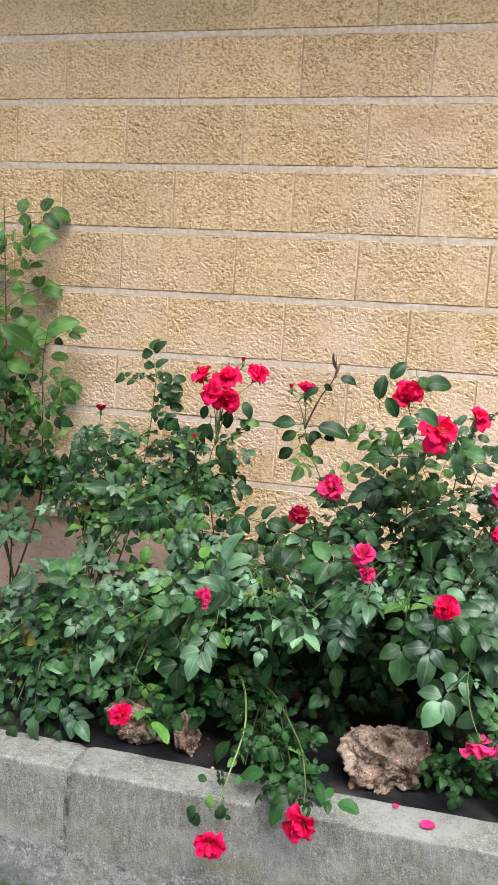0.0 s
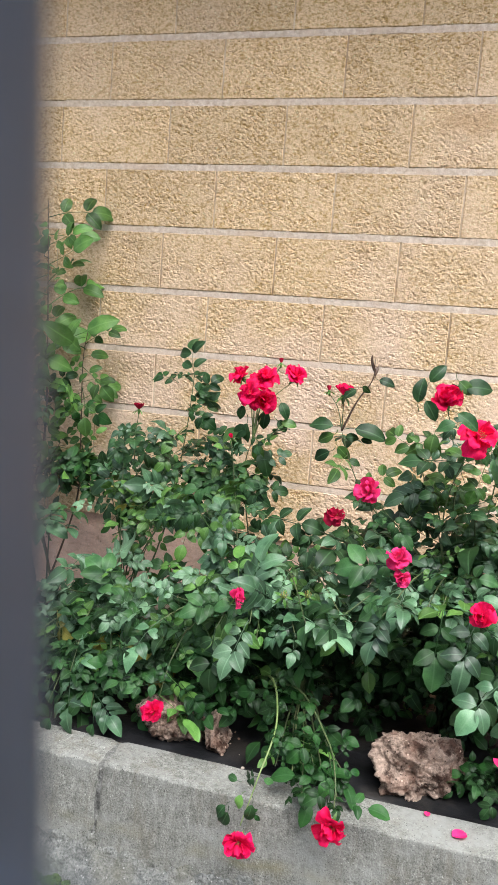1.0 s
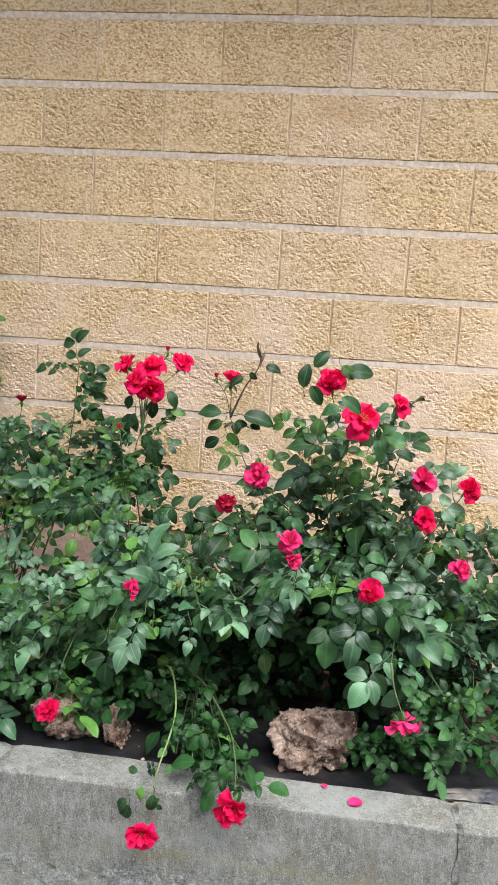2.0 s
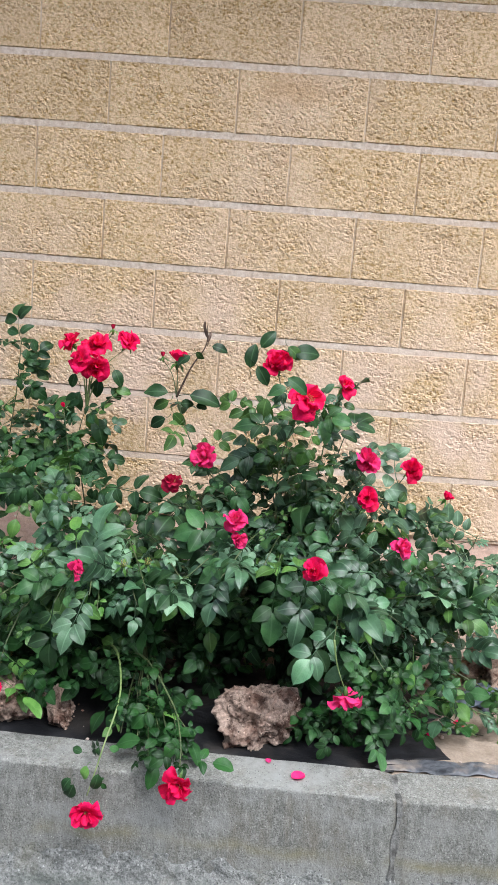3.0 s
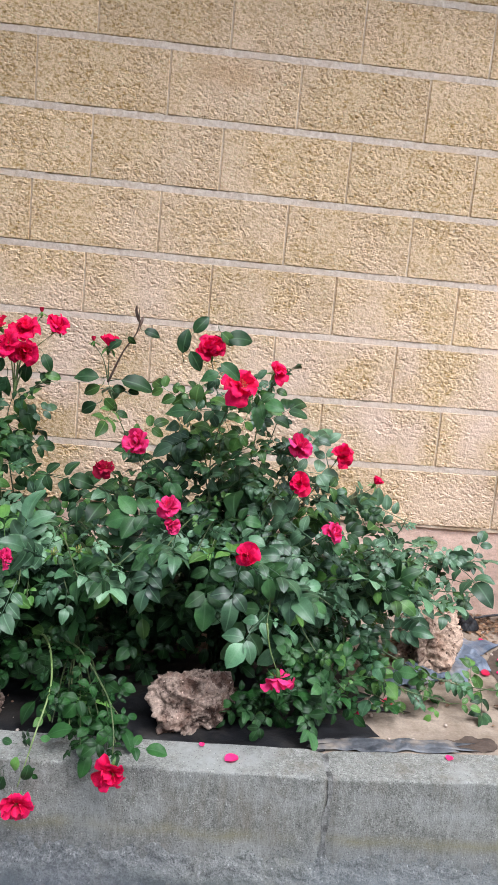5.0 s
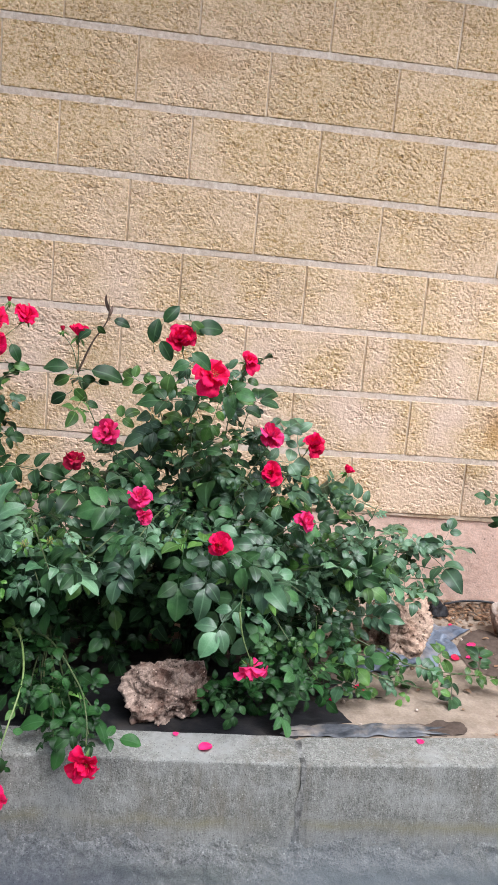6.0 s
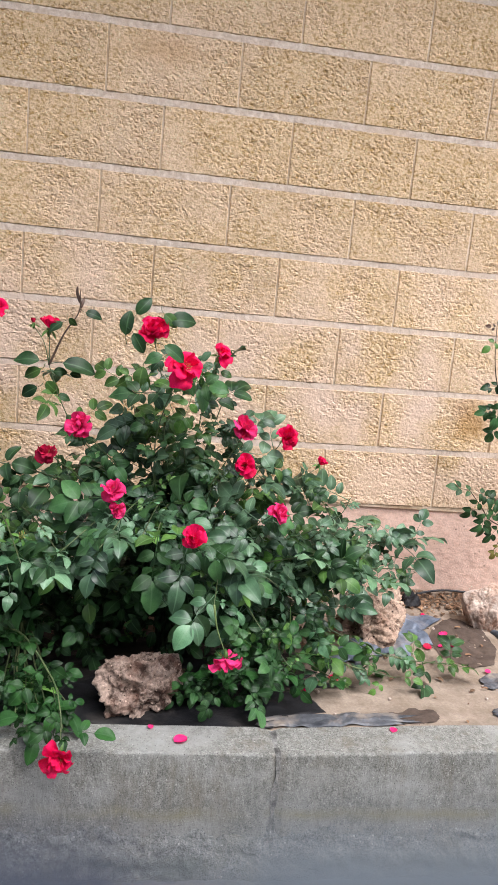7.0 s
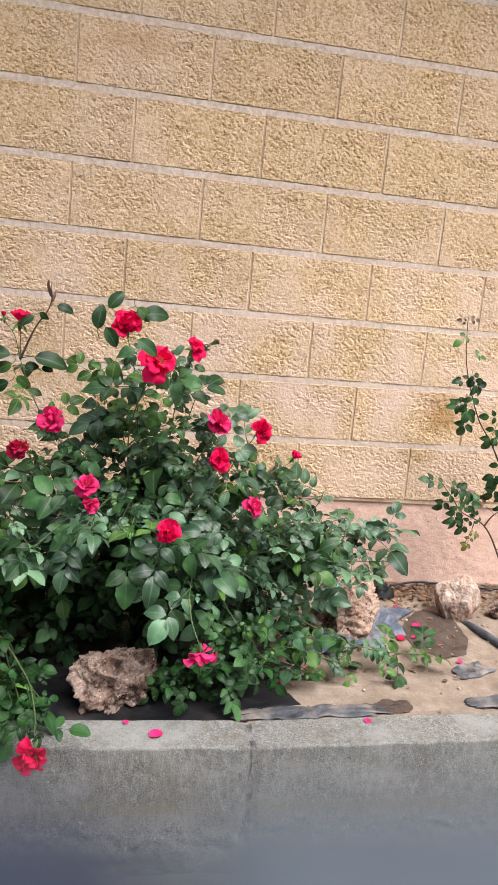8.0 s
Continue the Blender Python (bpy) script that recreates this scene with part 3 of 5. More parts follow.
# ---- roses: leaves ----
def leaflet(bm, base, along, normal, length, width, fold, droop, r, bitten=0.0):
    """One leaflet: oval with a short point, folded along the midrib, arching, cupped, with a toothed edge."""
    side = normal.cross(along).normalized()
    uv = bm.loops.layers.uv.verify()
    n = 9
    mids, halves = [], ([], [])
    curl, twist = r.uniform(-0.25, 0.55), r.uniform(-0.25, 0.25)
    for k in range(n + 1):
        s = k / n
        share = math.sin(math.pi * s ** 0.84) ** 0.74 if 0 < k < n else 0.0
        half = width * 0.5 * share
        c = base + along * (length * s) + normal * (length * (0.08 * math.sin(math.pi * s) - droop * s * s))
        mids.append(bm.verts.new(c))
        if 0 < k < n:
            for row, sign in zip(halves, (1, -1)):
                w = half * (1.015 if k % 2 else 0.985) * r.uniform(0.97, 1.03)
                if bitten and r.random() < bitten:
                    w *= r.uniform(0.25, 0.7)
                wave = 0.035 * length * math.sin(7 * s + 2.0 * sign) + twist * sign * w * s
                inner = c + side * (sign * w * 0.55) + normal * (fold * w * 0.55)
                outer = c + side * (sign * w) + normal * (fold * w * (0.95 - curl) + wave)
                row.append((bm.verts.new(inner), bm.verts.new(outer)))

    def face(vs, marks, sign):
        f = bm.faces.new(vs if sign < 0 else tuple(reversed(vs)))
        at = dict(zip(vs, marks))
        for loop in f.loops:
            loop[uv].uv = at[loop.vert]

    for row, sign in zip(halves, (1, -1)):
        last = len(row) - 1
        face((mids[0], mids[1], row[0][0]), ((0, 1), (1 / n, 1), (1 / n, 0.45)), sign)
        face((mids[0], row[0][0], row[0][1]), ((0, 1), (1 / n, 0.45), (1 / n, 0)), sign)
        for k in range(last):
            a, b = (k + 1) / n, (k + 2) / n
            face((mids[k + 1], mids[k + 2], row[k + 1][0], row[k][0]), ((a, 1), (b, 1), (b, 0.45), (a, 0.45)), sign)
            face((row[k][0], row[k + 1][0], row[k + 1][1], row[k][1]), ((a, 0.45), (b, 0.45), (b, 0), (a, 0)), sign)
        face((mids[n - 1], mids[n], row[last][0]), ((1 - 1 / n, 1), (1, 1), (1 - 1 / n, 0.45)), sign)
        face((row[last][0], mids[n], row[last][1]), ((1 - 1 / n, 0.45), (1, 1), (1 - 1 / n, 0)), sign)


def leaf_mesh(seed, material, count=5, drop=0.25, bitten=0.0, stalk=1.0, slim=1.0):
    """A rose leaf: a thin rachis, pairs of leaflets and one at the tip; about 0.11 m long."""
    r = random.Random(seed)
    bm = bmesh.new()
    length = 0.105
    pts = []
    for k in range(6):
        s = k / 5
        pts.append(Vector((length * 0.78 * stalk * s, 0.004 * math.sin(3 * s + seed), -drop * length * 0.6 * s * s)))
    tube(bm, pts, [0.0012 - 0.0006 * k / 5 for k in range(6)], 4)
    up = Vector((0, 0, 1))

    def at(s):
        i = min(4, int(s * 5))
        return pts[i].lerp(pts[i + 1], s * 5 - i)

    tip_dir = (pts[5] - pts[4]).normalized()
    leaflet(bm, pts[5], tip_dir, (up - tip_dir * tip_dir.z).normalized(), 0.056 * r.uniform(0.9, 1.12), 0.036 * slim * r.uniform(0.9, 1.1),
            r.uniform(0.05, 0.40), r.uniform(0.02, 0.35), r, bitten)
    pairs = (count - 1) // 2
    for k in range(pairs):
        s = 0.36 + 0.52 * k / max(1, pairs - 1) if pairs > 1 else 0.62
        size = (0.78 + 0.16 * k) * r.uniform(0.88, 1.08)
        for sign in (1, -1):
            a = radians(r.uniform(48, 72)) * sign
            d = Vector((math.cos(a), math.sin(a), r.uniform(-0.25, 0.08))).normalized()
            nrm = (up + Vector((r.uniform(-0.15, 0.15), sign * r.uniform(-0.3, 0.15), 0)))
            nrm = (nrm - d * nrm.dot(d)).normalized()
            leaflet(bm, at(s) + d * 0.003, d, nrm, 0.046 * size, 0.0295 * size, r.uniform(0.05, 0.40), r.uniform(0.0, 0.40), r, bitten)
    mesh = bpy.data.meshes.new("leaf")
    bm.to_mesh(mesh)
    bm.free()
    mesh.materials.append(material)
    mesh.polygons.foreach_set("use_smooth", [True] * len(mesh.polygons))
    return mesh


LEAVES = {
    "dark": [leaf_mesh(s, M_LEAF, 5 if s % 3 else 7, 0.04 + 0.07 * s) for s in range(6)],
    "blue": [leaf_mesh(20 + s, M_LEAF_BLUE, 5 if s % 3 else 7, 0.04 + 0.07 * s) for s in range(6)],
    "pale": [leaf_mesh(30 + s, M_LEAF_LIT, 5 if s % 3 else 7, 0.04 + 0.07 * s) for s in range(5)],
    "fresh": [leaf_mesh(40 + s, M_LEAF_FRESH, 5 if s % 2 else 3, 0.1 + 0.1 * s) for s in range(5)],
    "yellow": [leaf_mesh(60 + s, M_LEAF_YELLOW, 5, 0.3) for s in range(2)],
    "deep": [leaf_mesh(50 + s, M_LEAF_SHADED, 5 if s % 2 else 3, 0.1 + 0.08 * s, slim=1.1) for s in range(6)],
    "single": [leaf_mesh(90 + s, M_LEAF_FRESH if s % 3 == 1 else M_LEAF, 1, 0.05, stalk=0.25) for s in range(6)],
    "bronze": [leaf_mesh(80 + s, M_LEAF_BRONZE, 3, 0.2) for s in range(2)],
    "bitten": [leaf_mesh(100 + s, M_LEAF_BLUE if s % 2 else M_LEAF, 5, 0.2 + 0.1 * s, 0.3) for s in range(3)],
    "tip": [leaf_mesh(140 + s, M_LEAF_BRONZE, 1, 0.05, stalk=0.25, slim=0.4) for s in range(2)],
    "broad": [leaf_mesh(120 + s, M_LEAF_FRESH if s % 3 else M_LEAF, 1, 0.05, stalk=0.3) for s in range(6)],
    "dry": [leaf_mesh(70 + s, M_LEAF_DRY, 3, 0.6) for s in range(2)],
}
MIX = {
    "dark": (("dark", 0.58), ("blue", 0.24), ("fresh", 0.18)),
    "upper": (("dark", 0.42), ("blue", 0.24), ("fresh", 0.34)),
    "blue": (("dark", 0.40), ("blue", 0.46), ("fresh", 0.14)),
    "fresh": (("dark", 0.10), ("blue", 0.18), ("fresh", 0.72)),
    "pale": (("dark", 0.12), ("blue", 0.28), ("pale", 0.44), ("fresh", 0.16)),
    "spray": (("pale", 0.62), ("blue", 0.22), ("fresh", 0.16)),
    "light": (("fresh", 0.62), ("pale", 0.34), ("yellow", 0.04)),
    "bronze": (("bronze", 1.0),),
    "broad": (("broad", 0.35), ("fresh", 0.65)),
    # mixes for low and inner shoots, mostly the shade-darkened leaf
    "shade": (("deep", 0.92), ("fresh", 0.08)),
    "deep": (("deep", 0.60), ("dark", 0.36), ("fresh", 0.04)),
    "yellow": (("dark", 0.50), ("blue", 0.08), ("bitten", 0.28), ("fresh", 0.08), ("yellow", 0.02), ("dry", 0.01)),
}


def pick(mix, r):
    x = r.random()
    for kind, share in MIX[mix]:
        x -= share
        if x < 0:
            return r.choice(LEAVES[kind])
    return r.choice(LEAVES["dark"])


class Bush:
    """A rose bush: canes from one crown, leaves on the canes, flowers at their tips."""

    def __init__(self, crown, label, seed):
        self.root = tagged(new("rose_bush"), label, "rose bush", "rose bushes in the bed")
        self.root.location = crown
        self.crown = Vector(crown)
        self.r = random.Random(seed)
        self.leaves = []
        self.blooms = []
        self.gaps = []

    def local(self, m):
        return Matrix.Translation(-self.crown) @ m

    def cane(self, tip, via=(), start=None, bare=0.35, step=0.030, size=1.0, mix="dark", thick=0.0040, arch=0.55, green=True, stray=1.0, face=0.0, pale=False):
        """A cane from the crown (or from start) past the points of via to the tip, with leaves from bare to its end."""
        r = self.r
        a = Vector(start) if start else self.crown + Vector((r.uniform(-0.05, 0.05), r.uniform(-0.05, 0.05), -0.01))
        tip = Vector(tip)
        keys = [a, *[Vector(v) for v in via], tip]
        if not via:
            flat = Vector((tip.x - a.x, tip.y - a.y, 0))
            keys.insert(1, a + flat * (0.5 * (1 - arch) + 0.12) + Vector((0, 0, (tip.z - a.z) * 0.55 + 0.10 * flat.length)))
        pts = []
        for i in range(len(keys) - 1):
            p0, p1, p2, p3 = keys[max(0, i - 1)], keys[i], keys[i + 1], keys[min(len(keys) - 1, i + 2)]
            for k in range(7):
                t = k / 7
                pts.append(0.5 * ((2 * p1) + (p2 - p0) * t + (2 * p0 - 5 * p1 + 4 * p2 - p3) * t * t + (3 * p1 - p0 - 3 * p2 + p3) * t ** 3))
        pts.append(tip)
        lens = [0.0]
        for p, q in zip(pts, pts[1:]):
            lens.append(lens[-1] + (q - p).length)
        total = lens[-1]
        bm = bmesh.new()
        tube(bm, [p - self.crown for p in pts], [max(0.0011, thick * (1 - 0.72 * d / total)) for d in lens], 6)
        part("cane", bm, M_PALE_CANE if pale else M_GREEN_CANE if green else M_BARK, self.root)
        angle = r.uniform(0, 6.28)
        d = total * bare
        while d < total - 0.004:
            i = max(k for k in range(len(lens)) if lens[k] <= d)
            i = min(i, len(pts) - 2)
            p = pts[i].lerp(pts[i + 1], (d - lens[i]) / max(1e-6, lens[i + 1] - lens[i]))
            ahead = (pts[i + 1] - pts[i]).normalized()
            angle += 2.4 + r.uniform(-0.5, 0.5)
            out = Vector((math.cos(angle), math.sin(angle), 0))
            self.leaf(p, out, ahead, size * r.choice((0.5, 0.65, 0.8, 0.95, 1.1, 1.3)) * r.uniform(0.9, 1.08), mix, stray, face)
            d += 1.02 * step * r.uniform(0.6, 1.4)
        return pts[-1], (pts[-1] - pts[-2]).normalized()

    def leaf(self, p, out, ahead, size, mix, stray=1.0, face=0.0):
        r = self.r
        along = (out + ahead * 0.45 + Vector((0, -0.08, r.uniform(-0.45, 0.45)))).normalized()
        if r.random() < 0.62:
            # turned to the open side, hanging or spreading within its own plane
            nrm = Vector((r.gauss(0, 0.42), -0.72 - 0.3 * face + r.gauss(0, 0.30), 0.62 + r.gauss(0, 0.28))).normalized()
            along = along + Vector((0, 0, r.uniform(-0.7, 0.25)))
            along = (along - nrm * along.dot(nrm)).normalized()
        else:
            nrm = out * 0.30 + Vector((r.gauss(0, 0.40) * stray, -0.32 + r.gauss(0, 0.40) * stray - face, 0.75))
            nrm = (nrm - along * nrm.dot(along)).normalized()
        side = nrm.cross(along)
        m = Matrix((along, side, nrm)).transposed().to_4x4()
        m = Matrix.Translation(p) @ m @ Matrix.Scale(size, 4)
        spot = m @ Vector((0.06, 0, 0))
        if spot.y > -0.015 or spot.z < SOIL_Z + 0.004 or (spot.z < KERB_TOP + 0.01 and KERB_FRONT - 0.03 < spot.y < KERB_BACK + 0.02):
            return
        self.leaves.append((m, pick(mix, r), False))

    def blade(self, centre, along, size=1.0, normal=(0.0, -0.8, 0.5), kind="single"):
        """One large leaflet on its own stalk, turned to the open side; it may lie over a flower."""
        along, nrm = Vector(along).normalized(), Vector(normal) + Vector((self.r.gauss(0, 0.25), 0, self.r.gauss(0, 0.2)))
        nrm = (nrm - along * nrm.dot(along)).normalized()
        m = Matrix((along, nrm.cross(along), nrm)).transposed().to_4x4()
        m = Matrix.Translation(Vector(centre) - along * 0.0485 * size) @ m @ Matrix.Scale(size, 4)
        self.leaves.append((m, self.r.choice(LEAVES[kind]), True))

    def fill(self, centre, spread, count, mix="dark", size=1.0):
        """Short twigs with leaves inside the bush, round a centre."""
        r = self.r
        for _ in range(count):
            c = Vector(centre) + Vector([max(-1.7, min(1.7, r.gauss(0, 1))) * w for w in spread])
            if c.z < SOIL_Z + 0.03 or c.y > -0.05 or (c.y < KERB_BACK and c.z < KERB_TOP + 0.05):
                continue
            a = r.uniform(0, 6.28)
            self.leaf(c, Vector((math.cos(a), math.sin(a), 0)), Vector((0, 0, 0.4)), size * r.uniform(0.7, 1.1), mix)

    def gap(self, centre, radii, share=0.85):
        """An opening in the foliage, where only some of the leaves stay."""
        self.gaps.append((Vector(centre), radii, share))

    def done(self, limit=300):
        """The leaves that stand out in front are parts; the rest is one mesh of foliage."""
        def free(m):
            spots = [m @ Vector((d, 0, 0)) for d in (0.03, 0.07, 0.115)]
            for c, radii, share in self.gaps:
                q = spots[1] - c
                if sum((a / w) ** 2 for a, w in zip(q, radii)) < 1 and self.r.random() < share:
                    return False
            return all((spot - p).length > 0.058 * size for p, size in self.blooms for spot in spots)

        order = sorted([e for e in self.leaves if e[2] or free(e[0])], key=lambda e: e[0].translation.y)
        for m, mesh, _ in order[:limit]:
            shared("leaf", mesh, self.root, self.local(m))
        rest = order[limit:]
        if rest:
            verts, faces, index, names, marks = [], [], [], [], []
            for m, mesh, _ in rest:
                m = self.local(m)
                base = len(verts)
                verts += [m @ v.co for v in mesh.vertices]
                if mesh.materials[0] not in names:
                    names.append(mesh.materials[0])
                slot = names.index(mesh.materials[0])
                own = mesh.uv_layers[0].data
                for poly in mesh.polygons:
                    for li in poly.loop_indices:
                        marks.extend(own[li].uv)
                    faces.append([base + v for v in poly.vertices])
                    index.append(slot)
            me = bpy.data.meshes.new("foliage")
            me.from_pydata(verts, [], faces)
            for mt in names:
                me.materials.append(mt)
            me.polygons.foreach_set("material_index", index)
            me.polygons.foreach_set("use_smooth", [True] * len(faces))
            me.uv_layers.new(name="leaf").data.foreach_set("uv", marks)
            me.update()
            ob = new("foliage", me)
            ob.parent = self.root
            tagged(ob, kind="stuff")


# ---- roses: flowers ----
def petal_mesh(seed, material, length, width, cup, curl, foot=0.30, ruffle=1.0, oval=False):
    r = random.Random(seed)
    bm = bmesh.new()
    ph = r.uniform(0, 6)

    def place(u, v):
        s, w = u, (v - 0.5) * 2
        half = width * 0.5 * (foot + (1 - foot) * math.sin(min(1.0, s * 1.15) * math.pi / 2)) * (1 - 0.18 * max(0.0, s - 0.8) / 0.2)
        if oval:
            half = width * 0.5 * math.sqrt(max(0.004, 1 - (2 * s - 1) ** 2))
        notch = 0.0 if oval else 0.05 * length * (1 - abs(w)) * (s > 0.99) + 0.20 * length * abs(w) ** 2.5 * s ** 3
        x = length * s - notch
        z = cup * length * (s * s) - curl * length * max(0.0, s - 0.6) ** 2 * 3 + 0.35 * half * w * w * (1 - 0.5 * s)
        z += ruffle * length * s * (0.10 * math.sin(3.2 * w + ph) + 0.05 * math.sin(7 * w + 2 * ph))
        return Vector((x, half * w, z))

    grid_mesh(bm, 10 if oval else 6, 8, place)
    mesh = bpy.data.meshes.new("petal")
    bm.to_mesh(mesh)
    bm.free()
    mesh.materials.append(material)
    mesh.polygons.foreach_set("use_smooth", [True] * len(mesh.polygons))
    return mesh


PETALS = {}
for tone, mt in (("red", M_RED), ("pink", M_PINK), ("dark", M_DARK_RED)):
    PETALS[tone] = {"outer": [petal_mesh(s, mt, 0.037, 0.043, 0.06 + 0.12 * s, 0.20 + 0.40 * (s % 3), 0.30, 1.5) for s in range(6)],
                    "inner": [petal_mesh(10 + s, mt, 0.027, 0.030, 0.25 + 0.2 * s, 0.25, 0.3, 1.6) for s in range(5)],
                    "fallen": [petal_mesh(30 + s, mt, 0.034, 0.030, 0.05, 0.0, 0.72, 0.5, True) for s in range(3)],
                    "bud": [petal_mesh(20 + s, mt, 0.030, 0.024, 0.10, 0.05) for s in range(2)]}


def calyx(bush, place, aim, size, name, label, sepals=True, stamens=True):
    """The green cup with its sepals and, in open flowers, the stamens; parts hang on it."""
    bm = bmesh.new()
    tube(bm, [Vector((0, 0, z)) for z in (-0.020, -0.012, -0.004, 0.002)], [0.0016, 0.0045, 0.0058, 0.0035], 8)
    if sepals:
        for k in range(5):
            a = 2 * math.pi * k / 5
            d = Vector((math.cos(a), math.sin(a), -0.35)).normalized()
            leaflet(bm, Vector((0, 0, -0.003)) + d * 0.004, d, Vector((0, 0, 1)), 0.022, 0.007, 0.2, 0.3, bush.r)
    ob = part(name, bm, M_LEAF_FRESH, bush.root, label)
    q = Vector(aim).normalized().to_track_quat("Z", "Y")
    ob.matrix_local = bush.local(Matrix.LocRotScale(Vector(place), q, (size, size, size)))
    bush.blooms.append((Vector(place) + Vector(aim).normalized() * 0.045 * size, size))
    if stamens:
        bm = bmesh.new()
        for k in range(22):
            a, rad = k * 2.4, 0.0016 * math.sqrt(k)
            p = Vector((rad * math.cos(a), rad * math.sin(a), 0.002))
            tube(bm, [p, p * 1.25 + Vector((0, 0, 0.008)), p * 1.3 + Vector((0, 0, 0.0095))], [0.0004, 0.0005, 0.0009], 4)
        part("flower_centre", bm, M_STAMEN, ob, "brownish-yellow stamens")
    return ob


def rose(bush, place, aim, size=1.0, tone="red", inner=6, outer=6, lift=0.0):
    """An open garden rose with ruffled petals."""
    r = bush.r
    ob = calyx(bush, place, aim, size, "rose", {"red": "open red rose", "pink": "open pinkish-red rose", "dark": "dark red rose"}[tone])
    for ring, count, tilt, up in (("outer", outer, 2 + lift, 0.0), ("outer", 4, -16 + lift, 0.003), ("inner", inner, -34 + lift, 0.004)):
        for k in range(count):
            a = 360 / count * k + r.uniform(-24, 24) + (30 if up else 0)
            m = pose(0, 0, up, 0, 0, a) @ pose(0.002, 0, 0, r.uniform(-28, 28), tilt + r.uniform(-26, 22), 0) @ Matrix.Scale(r.uniform(0.66, 1.16), 4)
            shared("petal", r.choice(PETALS[tone][ring]), ob, m)
    return ob


def bud(bush, place, aim, size=1.0, tone="dark", closed=True):
    """A rosebud, still closed or half open."""
    r = bush.r
    ob = calyx(bush, place, aim, size, "rosebud", "closed rosebud" if closed else "half-open red rosebud", stamens=False)
    for k in range(5 if closed else 8):
        tilt = -78 if closed else -62 + 3 * k
        m = pose(0, 0, 0, 0, 0, 72 * k + r.uniform(-10, 10)) @ pose(0.003, 0, 0, 0, tilt, 0) @ Matrix.Scale(0.62 if closed else 0.85, 4)
        shared("petal", r.choice(PETALS[tone]["bud"]), ob, m)
    return ob


def spent(bush, place, aim, size=1.0):
    """What is left of a flower: the cup, its sepals and dry stamens."""
    return calyx(bush, place, aim, size, "spent_flower", "withered flower head with bare stamens")


# openings between the bushes, where the wall shows
GAPS = (((-0.973, -0.50, 0.925), (0.085, 0.60, 0.125), 0.93), ((-0.965, -0.45, 0.750), (0.065, 0.30, 0.055), 0.8), ((-0.915, -0.62, 0.690), (0.10, 0.20, 0.030), 0.85))
# ---- the large flowering bush ----
big_bush = Bush((-0.50, -0.48, SOIL_Z), "large leafy rose bush with red and pink roses", 11)
b = big_bush
node = (-0.866, -0.47, 1.008)
b.cane(node, via=((-0.62, -0.47, 0.62), (-0.80, -0.48, 0.86)), bare=0.55, mix="dark", step=0.05)
b.cane((-0.870, -0.46, 1.095), start=node, bare=1.0, thick=0.0022)
bud(b, (-0.870, -0.46, 1.103), (0.1, -0.2, 1), 1.25, "red", closed=False)
b.cane((-0.796, -0.47, 1.205), start=node, via=((-0.832, -0.47, 1.090), (-0.797, -0.47, 1.150)), bare=1.0, thick=0.0034, green=False)
b.blade((-0.798, -0.472, 1.195), (-0.12, 0.0, 1.0), 0.95, kind="tip")
b.blade((-0.793, -0.470, 1.175), (0.15, 0.0, 1.0), 0.6, kind="tip")
b.cane((-0.909, -0.47, 1.105), start=node, bare=1.0, thick=0.0018)
bud(b, (-0.909, -0.47, 1.112), (-0.1, 0, 1), 0.75, "dark")
b.cane((-0.603, -0.60, 1.115), via=((-0.545, -0.52, 0.62), (-0.565, -0.58, 0.95)), bare=0.45, mix="fresh", size=0.95)
rose(b, (-0.603, -0.61, 1.125), (0.1, -0.9, 0.5), 1.05, "red", inner=7)
b.cane((-0.535, -0.70, 1.04), via=((-0.55, -0.56, 0.60), (-0.58, -0.66, 0.86)), bare=0.4, mix="dark")
rose(b, (-0.528, -0.735, 1.055), (0.40, -0.75, 0.30), 1.32, "red", inner=4, outer=6, lift=6)
b.cane((-0.438, -0.60, 1.07), via=((-0.48, -0.52, 0.66), (-0.47, -0.58, 0.92)), bare=0.4, mix="dark")
rose(b, (-0.436, -0.60, 1.080), (0.5, -0.5, 0.7), 0.9, "red", inner=3, outer=4, lift=-25)
for at, way, size in (((-0.919, -0.47, 1.029), (-1, -0.15, 0.2), 1.12), ((-0.904, -0.47, 0.977), (-0.5, -0.15, -0.6), 0.91), ((-0.907, -0.47, 0.926), (-0.5, -0.15, -0.7), 0.91),
                      ((-0.862, -0.48, 0.942), (0.3, -0.15, -0.8), 0.91), ((-0.794, -0.47, 1.009), (1, -0.15, -0.1), 1.45), ((-0.840, -0.46, 0.982), (0.8, -0.15, -0.3), 0.67),
                      ((-0.799, -0.46, 0.981), (0.9, -0.15, -0.3), 0.59), ((-0.822, -0.47, 0.930), (1, -0.15, -0.2), 0.67), ((-0.757, -0.47, 1.152), (1, -0.15, -0.1), 0.85),
                      ((-0.858, -0.48, 1.122), (-1, -0.15, -0.1), 0.80), ((-0.815, -0.48, 1.118), (0.4, -0.15, -0.9), 0.55)):
    b.blade(at, way, size)
